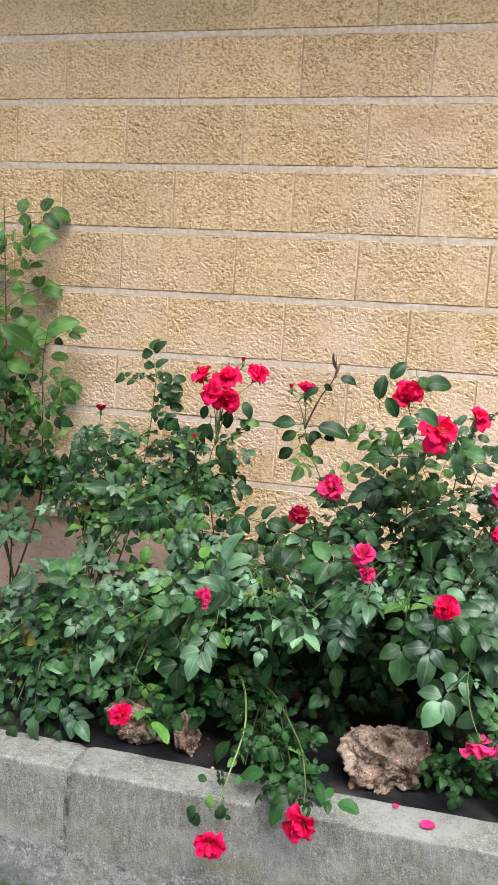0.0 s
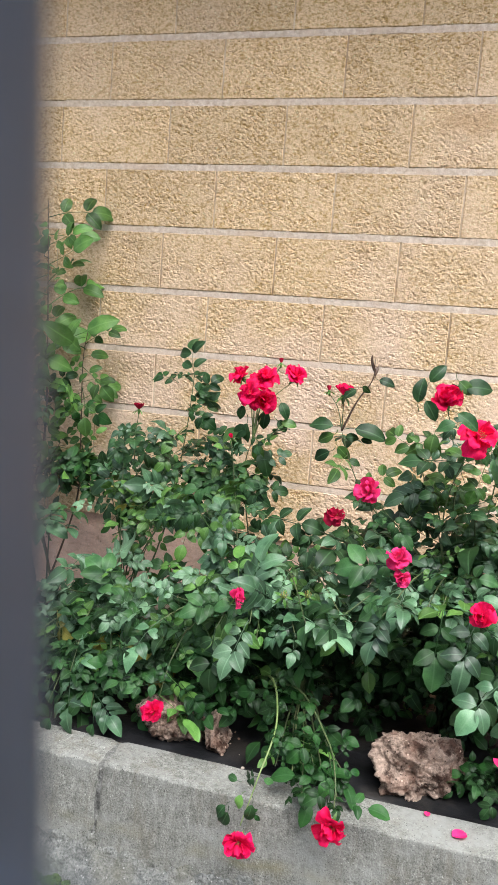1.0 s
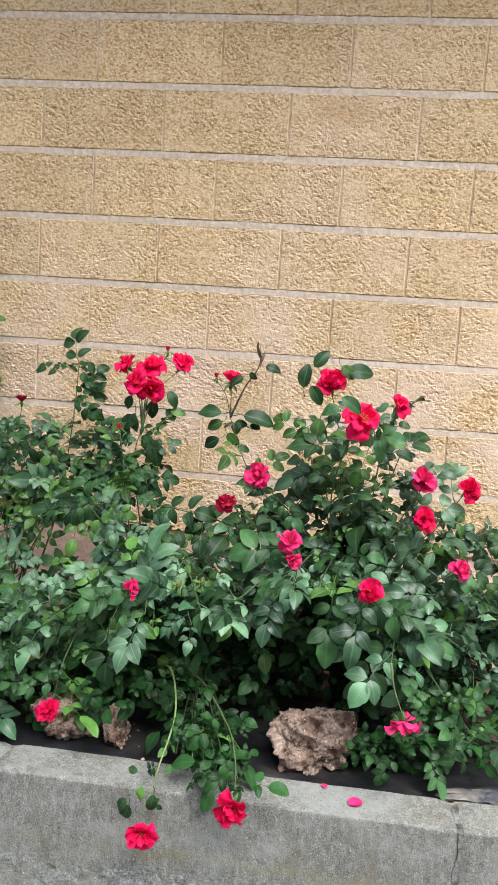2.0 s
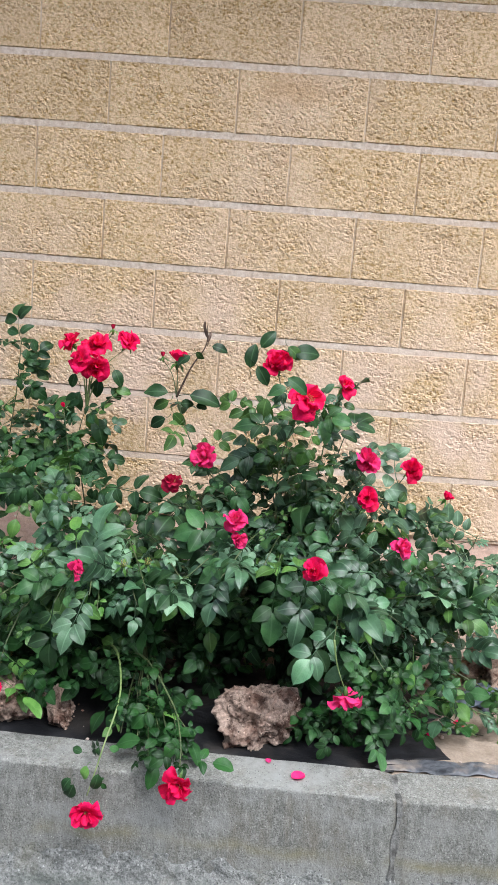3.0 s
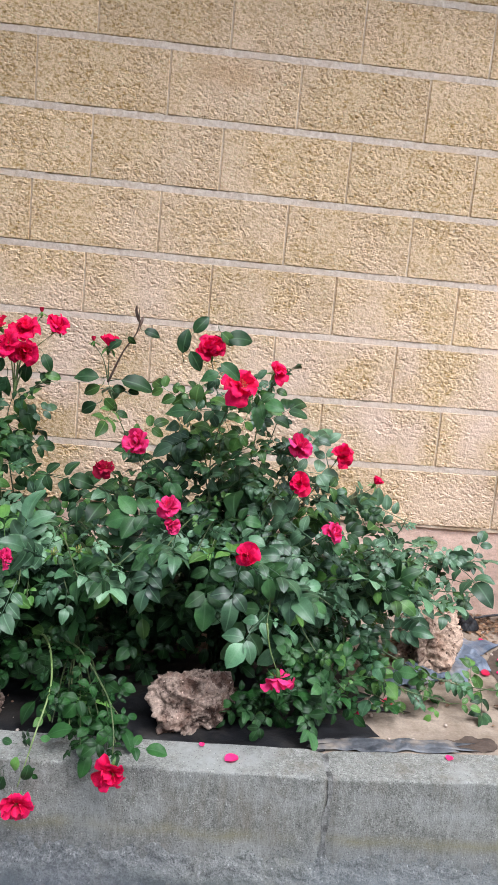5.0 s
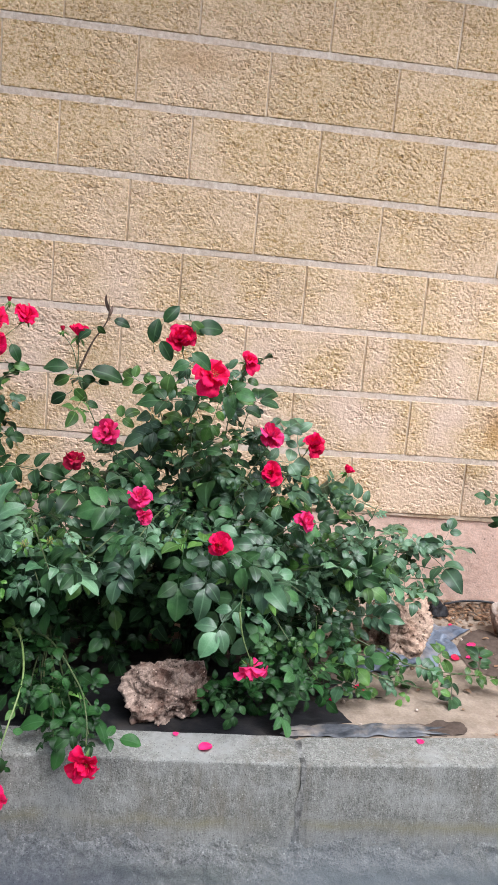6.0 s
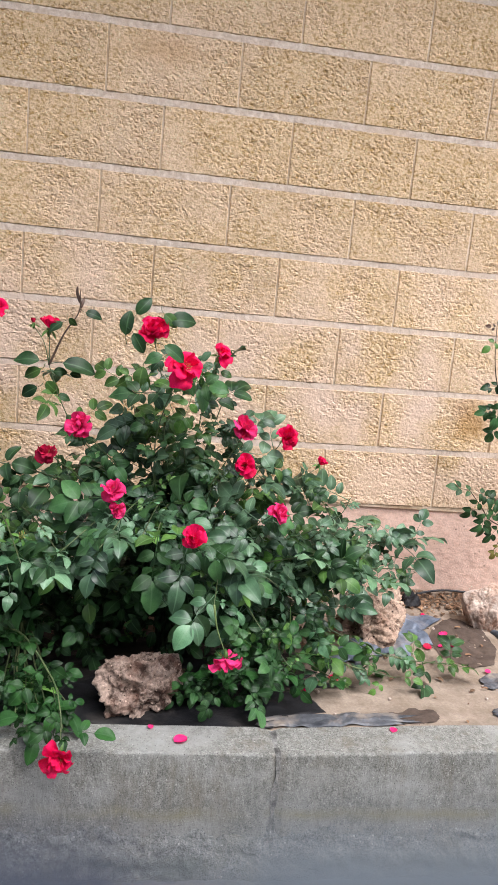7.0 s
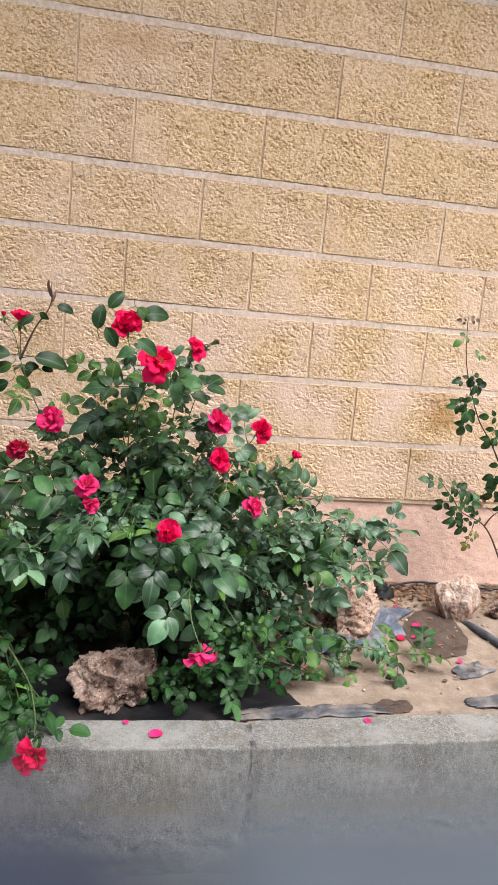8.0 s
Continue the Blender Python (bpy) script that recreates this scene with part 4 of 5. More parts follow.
for at, way, size in (((-0.530, -0.62, 1.168), (1.0, 0.0, 0.15), 1.35), ((-0.567, -0.63, 1.150), (0.5, -0.2, -0.9), 0.9), ((-0.662, -0.655, 1.140), (0.1, -0.1, 1.0), 1.0),
                      ((-0.640, -0.66, 1.098), (0.5, -0.2, -0.8), 0.9), ((-0.628, -0.63, 1.180), (0.6, -0.1, 0.7), 0.9),
                      ((-0.555, -0.815, 1.094), (0.9, -0.15, -0.5), 0.95), ((-0.600, -0.775, 1.090), (-1.0, -0.1, 0.1), 0.8), ((-0.470, -0.72, 0.985), (0.5, -0.3, -0.8), 1.1),
                      ((-0.640, -0.66, 1.02), (-0.6, -0.2, -0.8), 1.1), ((-0.610, -0.66, 1.01), (0.5, -0.2, -0.8), 0.9)):
    b.blade(at, way, size)
b.cane((-1.05, -0.62, 0.79), start=(-0.72, -0.62, 0.72), via=((-0.88, -0.64, 0.77),), bare=0.25, step=0.032, size=0.95, mix="blue", thick=0.003)
b.fill((-0.47, -0.58, 1.05), (0.05, 0.03, 0.03), 12, "upper", 0.75)
b.fill((-0.56, -0.62, 0.99), (0.05, 0.03, 0.03), 10, "fresh", 0.8)
BLOOMS = (  # place, aim, size, tone
    ((-0.756, -0.70, 0.896), (-0.2, -0.8, 0.5), 0.92, "pink"), ((-0.832, -0.65, 0.816), (-0.3, -0.5, 0.4), 0.80, "dark"),
    ((-0.668, -0.78, 0.768), (0.1, -0.8, 0.6), 0.78, "pink"), ((-0.658, -0.79, 0.728), (0.1, -0.9, 0.1), 0.62, "pink"),
    ((-0.485, -0.90, 0.707), (0.0, -0.95, 0.2), 0.80, "red"), ((-0.350, -0.55, 0.892), (-0.1, -0.6, 0.75), 0.90, "pink"),
    ((-0.229, -0.50, 0.870), (0.3, -0.8, 0.5), 0.92, "red"), ((-0.352, -0.62, 0.811), (-0.1, -0.9, 0.3), 0.82, "red"),
    ((-0.271, -0.70, 0.714), (0.6, -0.6, 0.4), 0.72, "pink"))
for place, aim, size, tone in BLOOMS:
    p, a = Vector(place), Vector(aim).normalized()
    b.cane(p - a * 0.018 * size, bare=0.38, mix="pale" if p.x > -0.45 else "blue", size=0.95)
    rose(b, p, a, size, tone, inner=5, outer=5)
b.cane((-0.118, -0.45, 0.782), bare=0.4, mix="dark", size=0.9)
bud(b, (-0.118, -0.45, 0.790), (0.5, -0.2, 0.8), 0.9, "red", closed=False)
nod = (-0.428, -0.925, 0.565)
b.cane(nod, via=((-0.43, -0.62, 0.50), (-0.415, -0.80, 0.59)), bare=0.4, mix="blue", size=1.05)
b.cane((-0.396, -0.945, 0.462), start=nod, bare=1.0, thick=0.0026, pale=True)
rose(b, (-0.394, -0.950, 0.452), (0.08, -0.30, -0.95), 1.0, "pink", inner=0, outer=5, lift=-12)
TIPS_UP = ((-0.019, -0.50, 0.708), (0.171, -0.50, 0.604), (0.218, -0.55, 0.535), (0.080, -0.60, 0.520), (-0.145, -0.70, 0.617),
           (-0.616, -0.60, 0.923), (-0.517, -0.65, 0.912), (-0.401, -0.50, 0.986), (-0.670, -0.50, 0.993), (-0.30, -0.55, 0.80),
           (-0.70, -0.62, 0.80), (-0.10, -0.58, 0.66), (-0.42, -0.68, 0.80), (-0.58, -0.72, 0.80), (0.04, -0.55, 0.62))
# lit copy on the right flank, whose brighter light is painted in
for tip in TIPS_UP:
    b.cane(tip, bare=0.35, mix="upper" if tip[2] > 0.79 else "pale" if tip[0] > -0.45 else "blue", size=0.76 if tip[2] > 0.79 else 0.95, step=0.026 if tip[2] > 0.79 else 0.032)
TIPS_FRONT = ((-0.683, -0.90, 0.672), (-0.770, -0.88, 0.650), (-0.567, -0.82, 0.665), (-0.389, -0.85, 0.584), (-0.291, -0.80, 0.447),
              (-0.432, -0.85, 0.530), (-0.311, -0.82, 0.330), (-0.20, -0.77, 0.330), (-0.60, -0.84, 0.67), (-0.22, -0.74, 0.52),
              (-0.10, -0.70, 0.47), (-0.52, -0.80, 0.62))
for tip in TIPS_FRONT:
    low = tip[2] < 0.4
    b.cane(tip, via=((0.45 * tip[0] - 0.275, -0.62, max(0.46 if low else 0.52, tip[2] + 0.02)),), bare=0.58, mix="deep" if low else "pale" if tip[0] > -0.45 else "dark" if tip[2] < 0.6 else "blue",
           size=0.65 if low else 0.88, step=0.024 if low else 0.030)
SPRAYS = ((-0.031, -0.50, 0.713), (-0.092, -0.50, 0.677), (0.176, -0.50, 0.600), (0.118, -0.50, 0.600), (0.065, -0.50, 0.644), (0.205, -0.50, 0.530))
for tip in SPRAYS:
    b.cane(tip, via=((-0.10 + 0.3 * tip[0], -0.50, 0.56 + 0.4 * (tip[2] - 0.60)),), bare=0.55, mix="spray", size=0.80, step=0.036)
b.cane((0.30, -0.62, 0.285), via=((-0.25, -0.60, 0.42), (0.06, -0.66, 0.33)), bare=0.3, mix="fresh", size=0.85, step=0.026)
b.cane((0.086, -0.72, 0.294), via=((-0.25, -0.62, 0.40), (-0.08, -0.70, 0.33)), bare=0.3, mix="fresh", size=0.9)
b.cane((-0.051, -0.78, 0.292), via=((-0.28, -0.65, 0.38), (-0.16, -0.74, 0.34)), bare=0.3, mix="fresh", size=0.9)
b.fill((-0.48, -0.52, 0.70), (0.17, 0.07, 0.11), 66, "dark", 0.8)
b.fill((-0.38, -0.66, 0.59), (0.18, 0.07, 0.06), 40, "dark", 1.0)
b.fill((-0.55, -0.38, 0.40), (0.24, 0.08, 0.08), 170)
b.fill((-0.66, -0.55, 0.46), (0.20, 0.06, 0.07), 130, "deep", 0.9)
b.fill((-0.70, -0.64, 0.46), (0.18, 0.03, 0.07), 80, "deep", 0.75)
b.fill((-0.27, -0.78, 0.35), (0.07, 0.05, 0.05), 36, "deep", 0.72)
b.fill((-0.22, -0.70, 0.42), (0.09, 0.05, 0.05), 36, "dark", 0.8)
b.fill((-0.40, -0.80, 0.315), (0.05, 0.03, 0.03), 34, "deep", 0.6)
b.fill((-0.16, -0.57, 0.52), (0.10, 0.06, 0.05), 18, "dark")
b.gap((0.06, -0.56, 0.425), (0.13, 0.25, 0.070), 0.9)
b.gap((-0.69, -0.85, 0.50), (0.13, 0.15, 0.10), 0.9)
for hole in GAPS:
    b.gap(*hole)
b.done()

# ---- the bush with the cluster of roses and shoots that trail over the kerb ----
trail_bush = Bush((-1.06, -0.50, SOIL_Z), "rose bush with a cluster of red roses and trailing shoots", 23)
b = trail_bush
fork = (-1.135, -0.37, 0.945)
b.cane(fork, via=((-1.10, -0.42, 0.60), (-1.15, -0.38, 0.84)), bare=0.55, mix="dark", step=0.05)
for tip, aim, size in (((-1.185, -0.36, 1.118), (-0.5, -0.5, 0.7), 0.95), ((-1.115, -0.37, 1.118), (0.1, -0.7, 0.7), 1.10), ((-1.146, -0.40, 1.080), (-0.4, -0.9, 0.1), 1.0),
                       ((-1.106, -0.40, 1.062), (0.2, -0.9, 0.0), 1.05), ((-1.030, -0.35, 1.132), (0.4, -0.5, 0.8), 0.98)):
    p, a = Vector(tip), Vector(aim).normalized()
    b.cane(p - a * 0.016, start=fork, bare=1.0, thick=0.0028, pale=True)
    rose(b, p, a, size, "red", inner=5, lift=-10)
b.cane((-1.074, -0.35, 1.162), start=fork, bare=1.0, thick=0.0018)
bud(b, (-1.074, -0.35, 1.170), (0, 0, 1), 0.8, "dark")
for at, way, size in (((-1.181, -0.37, 1.021), (-0.3, -0.15, -0.8), 0.73), ((-1.092, -0.37, 1.005), (0.3, -0.15, -0.9), 0.99), ((-1.032, -0.37, 0.994), (0.8, -0.15, -0.3), 0.90),
                      ((-1.059, -0.37, 0.985), (0.4, -0.15, -0.8), 0.79), ((-1.038, -0.37, 1.049), (0.9, -0.15, -0.5), 0.90), ((-1.216, -0.37, 0.962), (-1, -0.15, -0.3), 1.27),
                      ((-1.179, -0.38, 0.981), (-0.8, -0.15, 0), 1.07), ((-1.188, -0.37, 0.916), (-0.5, -0.15, -0.9), 1.27), ((-1.074, -0.37, 0.897), (0.8, -0.15, -0.6), 1.41),
                      ((-1.104, -0.38, 0.907), (0.5, -0.15, -0.8), 1.13), ((-1.146, -0.39, 0.960), (0.2, -0.15, -1), 1.13), ((-1.168, -0.37, 0.820), (-0.5, -0.15, -0.8), 1.19),
                      ((-1.123, -0.37, 0.808), (0.4, -0.15, -0.8), 1.13)):
    b.blade(at, way, size)
b.fill((-1.145, -0.36, 0.87), (0.035, 0.03, 0.065), 13, "dark", 0.85)
b.fill((-1.20, -0.42, 0.79), (0.06, 0.05, 0.04), 22, "dark", 0.9)
b.fill((-1.17, -0.52, 0.735), (0.06, 0.03, 0.025), 9, "fresh", 1.0)
b.cane((-1.19, -0.40, 0.935), bare=0.8, mix="dark")
bud(b, (-1.19, -0.40, 0.945), (-0.3, -0.4, 0.8), 0.8, "red")
b.cane((-1.010, -0.91, 0.650), bare=0.35, mix="blue", size=1.1)
rose(b, (-1.002, -0.92, 0.663), (0.8, -0.4, 0.5), 0.68, "pink", inner=2, outer=3, lift=-40)
for p in ((-0.915, -0.82, 0.640), (-0.86, -0.82, 0.650)):
    b.cane(p, bare=0.4, mix="blue", size=1.1)
    spent(b, (p[0], p[1], p[2] + 0.01), (0.2, -0.7, 0.6), 1.0)
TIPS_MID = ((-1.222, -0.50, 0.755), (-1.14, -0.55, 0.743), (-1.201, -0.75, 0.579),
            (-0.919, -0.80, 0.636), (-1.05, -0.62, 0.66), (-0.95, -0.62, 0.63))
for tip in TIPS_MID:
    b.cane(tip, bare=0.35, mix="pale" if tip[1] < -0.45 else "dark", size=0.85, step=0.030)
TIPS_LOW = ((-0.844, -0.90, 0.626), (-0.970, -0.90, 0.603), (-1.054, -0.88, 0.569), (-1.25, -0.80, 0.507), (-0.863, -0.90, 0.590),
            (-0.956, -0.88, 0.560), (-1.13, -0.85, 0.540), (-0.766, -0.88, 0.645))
# lit copy above, dark leaves below: the fall of light in leaf colour
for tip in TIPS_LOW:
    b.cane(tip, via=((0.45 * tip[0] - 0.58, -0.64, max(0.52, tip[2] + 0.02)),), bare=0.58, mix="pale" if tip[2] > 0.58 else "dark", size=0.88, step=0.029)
b.cane((-1.183, -0.88, 0.362), via=((-1.15, -0.68, 0.50), (-1.165, -0.84, 0.47)), bare=0.5, mix="fresh", size=0.95)
rose(b, (-1.183, -0.905, 0.352), (-0.1, -0.9, -0.1), 0.72, "red", inner=6)
# shoots over the kerb
b.cane((-0.915, -1.065, 0.235), via=((-0.95, -0.75, 0.42), (-0.885, -0.92, 0.40), (-0.895, -1.03, 0.32)), bare=0.3, pale=True, mix="deep", size=0.5, step=0.045, thick=0.0046)
rose(b, (-0.910, -1.085, 0.212), (0.0, -0.9, -0.15), 0.86, "red", inner=6)
for at, way, size, kind in (((-0.968, -1.062, 0.262), (-0.8, -0.1, -0.4), 0.62, "single"), ((-0.955, -1.064, 0.238), (-0.4, -0.1, -0.9), 0.70, "single"), ((-0.930, -1.062, 0.285), (-0.5, -0.1, -0.6), 0.62, "single"),
                            ((-0.888, -1.062, 0.268), (0.3, -0.1, -1.0), 0.72, "broad"), ((-0.945, -1.05, 0.318), (-0.9, -0.1, -0.2), 0.45, "single"), ((-0.868, -1.03, 0.325), (0.9, 0.0, -0.3), 0.45, "single")):
    b.blade(at, way, size, kind=kind)
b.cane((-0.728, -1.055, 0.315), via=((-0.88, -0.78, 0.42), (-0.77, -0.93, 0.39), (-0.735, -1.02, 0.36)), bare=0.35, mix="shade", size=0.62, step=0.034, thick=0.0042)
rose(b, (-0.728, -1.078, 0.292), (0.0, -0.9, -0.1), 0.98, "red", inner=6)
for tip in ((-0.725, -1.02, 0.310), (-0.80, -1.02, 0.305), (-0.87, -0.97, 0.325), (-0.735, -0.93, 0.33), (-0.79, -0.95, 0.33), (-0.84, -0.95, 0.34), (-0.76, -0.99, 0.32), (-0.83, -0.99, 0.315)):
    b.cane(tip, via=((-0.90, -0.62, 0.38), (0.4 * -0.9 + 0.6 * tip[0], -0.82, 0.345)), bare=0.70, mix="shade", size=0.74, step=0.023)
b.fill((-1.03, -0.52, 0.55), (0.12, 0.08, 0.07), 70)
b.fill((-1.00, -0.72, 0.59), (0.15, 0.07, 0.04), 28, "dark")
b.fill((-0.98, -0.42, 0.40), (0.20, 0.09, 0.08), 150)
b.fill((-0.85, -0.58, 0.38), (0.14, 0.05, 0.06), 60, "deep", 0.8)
for hole in GAPS:
    b.gap(*hole)
b.gap((-0.69, -0.85, 0.50), (0.13, 0.15, 0.10), 0.9)
b.done()

# ---- the low bush and its upright shoots ----
low_bush = Bush((-1.50, -0.45, SOIL_Z), "spreading rose bush with insect-bitten leaves", 37)
b = low_bush
b.cane((-1.528, -0.30, 0.975), via=((-1.47, -0.36, 0.60), (-1.53, -0.31, 0.84)), bare=0.62, mix="dark", step=0.034, size=1.0)
bud(b, (-1.528, -0.30, 0.988), (0, 0, 1), 0.9, "dark", closed=False)
b.cane((-1.352, -0.30, 1.120), via=((-1.40, -0.36, 0.62), (-1.365, -0.31, 0.92)), bare=0.60, mix="dark", step=0.028, size=0.95)
b.cane((-1.27, -0.32, 0.86), bare=0.6, mix="dark", step=0.032)
b.fill((-1.36, -0.31, 0.99), (0.028, 0.02, 0.07), 12, "deep", 0.8)
b.fill((-1.30, -0.31, 0.85), (0.05, 0.03, 0.05), 14, "dark", 0.85)
b.fill((-1.52, -0.31, 0.89), (0.04, 0.03, 0.03), 9, "dark", 0.9)
TIPS_BACK = ((-1.548, -0.35, 0.820), (-1.432, -0.40, 0.760), (-1.40, -0.34, 0.84), (-1.62, -0.32, 0.78), (-1.29, -0.40, 0.80))
for tip in TIPS_BACK:
    b.cane(tip, bare=0.60, mix="light" if tip[1] < -0.38 else "upper", size=0.85, step=0.024)
TIPS_NEAR = ((-1.447, -0.55, 0.609), (-1.542, -0.60, 0.594), (-1.552, -0.70, 0.527), (-1.43, -0.65, 0.528), (-1.524, -0.80, 0.429),
             (-1.416, -0.80, 0.461), (-1.314, -0.82, 0.441), (-1.36, -0.70, 0.53), (-1.68, -0.78, 0.42))
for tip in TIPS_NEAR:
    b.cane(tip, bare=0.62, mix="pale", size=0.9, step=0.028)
TIPS_FOOT = ((-1.432, -0.85, 0.376), (-1.312, -0.87, 0.367), (-1.462, -0.90, 0.310), (-1.347, -0.90, 0.315), (-1.60, -0.87, 0.34))
for tip in TIPS_FOOT:
    b.cane(tip, via=((0.5 * (tip[0] - 1.5), -0.68, tip[2] + 0.10),), bare=0.3, mix="yellow", size=0.9, step=0.028)
b.fill((-1.45, -0.68, 0.42), (0.13, 0.09, 0.06), 60, "yellow")
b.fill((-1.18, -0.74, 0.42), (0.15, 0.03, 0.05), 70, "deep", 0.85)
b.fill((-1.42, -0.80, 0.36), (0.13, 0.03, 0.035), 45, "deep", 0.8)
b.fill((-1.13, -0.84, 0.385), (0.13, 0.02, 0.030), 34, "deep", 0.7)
b.fill((-1.42, -0.42, 0.73), (0.10, 0.05, 0.04), 30, "light", 0.75)
b.fill((-1.38, -0.66, 0.555), (0.14, 0.05, 0.03), 30, "pale", 0.8)
b.cane((-1.515, -0.955, 0.262), via=((-1.53, -0.72, 0.36), (-1.52, -0.90, 0.315)), bare=1.0, thick=0.0022)
rose(b, (-1.512, -0.958, 0.262), (0.35, -0.45, 0.75), 0.85, "pink", inner=1, outer=2, lift=-35)
b.blade((-1.488, -0.962, 0.250), (0.9, -0.2, -0.2), 0.62, kind="broad")
b.blade((-1.435, -0.935, 0.268), (0.1, -0.2, -1.0), 0.78)
b.blade((-1.325, -0.925, 0.278), (0.2, -0.2, -1.0), 0.70, kind="broad")
b.gap((-1.68, -0.30, 0.52), (0.12, 0.40, 0.10), 0.85)
b.blooms.append((Vector((-1.185, -0.93, 0.355)), 1.2))
b.done()

# ---- the tall bush by the wall ----
tall_bush = Bush((-1.93, -0.12, SOIL_Z), "tall rose bush with long bare canes against the wall", 41)
b = tall_bush
b.cane((-1.965, -0.15, 1.640), via=((-2.015, -0.14, 0.52), (-1.945, -0.15, 0.83), (-1.947, -0.15, 1.19)), bare=0.40, mix="broad", size=1.5, face=1.2, step=0.023, green=False, thick=0.0055)
b.cane((-2.125, -0.17, 1.500), via=((-1.935, -0.15, 0.49), (-2.004, -0.16, 0.73), (-2.002, -0.16, 0.99), (-2.069, -0.17, 1.315)), bare=0.38, mix="broad", size=1.45, face=1.2, step=0.028, green=False, thick=0.0055)
b.cane((-1.795, -0.15, 1.215), via=((-1.82, -0.14, 0.60), (-1.803, -0.15, 0.81), (-1.809, -0.15, 1.10)), bare=0.45, mix="broad", size=1.45, face=1.2, step=0.025, green=False, thick=0.0045)
b.cane((-2.09, -0.22, 2.10), via=((-2.02, -0.16, 0.60), (-2.20, -0.20, 1.2), (-2.17, -0.22, 1.8)), bare=0.5, mix="broad", size=1.45, face=1.2, step=0.05, green=False, thick=0.006)
for tip in ((-1.78, -0.18, 0.80), (-1.70, -0.20, 0.74), (-1.84, -0.22, 0.84), (-2.05, -0.22, 0.8)):
    b.cane(tip, start=(-1.945, -0.16, 0.62), bare=0.35, mix="upper", size=0.9, step=0.032, green=False, thick=0.003)
b.cane((-1.75, -0.42, 0.66), bare=0.5, mix="blue", size=1.1)
b.fill((-1.90, -0.18, 0.93), (0.07, 0.03, 0.07), 18, "deep", 1.0)
b.fill((-1.80, -0.20, 0.76), (0.12, 0.04, 0.045), 42, "deep", 0.9)
rose(b, (-1.90, -0.45, 0.70), (0.5, -0.7, 0.3), 0.95, "pink")
b.cane((-1.90, -0.44, 0.685), bare=0.5, mix="blue", size=1.1)
b.gap((-1.75, -0.25, 0.50), (0.16, 0.40, 0.11), 0.85)
b.done()

# ---- the sparse bush beyond the open soil ----
thin_bush = Bush((0.80, -0.22, SOIL_Z), "sparse upright rose bush with reddish canes", 53)
b = thin_bush
b.cane((0.451, -0.20, 1.230), via=((0.70, -0.20, 0.62), (0.615, -0.20, 0.80), (0.540, -0.20, 0.905), (0.485, -0.20, 1.03), (0.462, -0.20, 1.12)), bare=1.0, green=False, thick=0.0042)
b.cane((0.66, -0.20, 0.98), start=(0.606, -0.20, 0.815), bare=0.5, mix="deep", size=0.7, step=0.03, green=False, thick=0.003)
b.cane((0.440, -0.21, 0.690), via=((0.69, -0.2, 0.44), (0.616, -0.21, 0.547), (0.530, -0.21, 0.590), (0.490, -0.21, 0.635)), bare=1.0, green=False, thick=0.0045)
b.cane((0.545, -0.22, 0.475), start=(0.580, -0.21, 0.563), bare=1.0, green=False, thick=0.002)
b.cane((0.70, -0.24, 0.62), start=(0.616, -0.21, 0.547), bare=0.4, mix="bronze", size=0.8, step=0.03, green=False, thick=0.003)
for at, way, size, kind in (((0.500, -0.22, 1.035), (0.5, -0.1, -0.8), 0.75, "dark"), ((0.470, -0.21, 1.030), (-0.6, -0.1, -0.2), 0.55, "dark"), ((0.490, -0.23, 0.960), (-0.1, -0.1, -1.0), 0.85, "dark"),
                            ((0.500, -0.21, 0.905), (-0.4, -0.1, -0.8), 0.75, "dark"), ((0.470, -0.21, 0.955), (-0.9, -0.1, -0.4), 0.6, "dark"), ((0.590, -0.22, 0.865), (-0.3, -0.1, -0.8), 0.75, "dark"),
                            ((0.610, -0.22, 0.840), (0.6, -0.1, -0.5), 0.7, "dark"), ((0.625, -0.22, 0.745), (-0.2, -0.1, -0.9), 0.9, "dark"), ((0.640, -0.23, 0.690), (-0.5, -0.1, -0.7), 0.85, "dark"),
                            ((0.660, -0.22, 0.640), (0.2, -0.1, -0.9), 0.8, "dark"), ((0.428, -0.22, 0.690), (-1.0, -0.1, 0.25), 0.72, "dark"), ((0.490, -0.22, 0.680), (0.8, -0.1, -0.3), 0.75, "dark"),
                            ((0.465, -0.23, 0.640), (-0.5, -0.1, -0.8), 0.72, "dark"), ((0.500, -0.24, 0.600), (-0.1, -0.1, -1.0), 0.85, "dark"), ((0.530, -0.23, 0.620), (0.5, -0.1, 0.5), 0.70, "dark"),
                            ((0.545, -0.23, 0.560), (-0.5, -0.1, -0.7), 0.60, "dark"), ((0.585, -0.22, 0.570), (-0.3, -0.1, 0.6), 0.5, "dark"), ((0.560, -0.23, 0.500), (-0.4, -0.1, -0.7), 0.5, "yellow"),
                            ((0.575, -0.22, 0.525), (0.7, -0.1, -0.4), 0.42, "yellow"), ((0.452, -0.21, 1.165), (-0.6, -0.1, -0.5), 0.60, "fresh"), ((0.490, -0.21, 1.115), (1.0, -0.1, 0.1), 0.60, "fresh"),
                            ((0.462, -0.20, 1.222), (0.8, -0.1, -0.1), 0.48, "bronze"), ((0.448, -0.20, 1.210), (-0.6, -0.1, 0.2), 0.36, "bronze")):
    b.blade(at, way, size, kind=kind)
b.done()


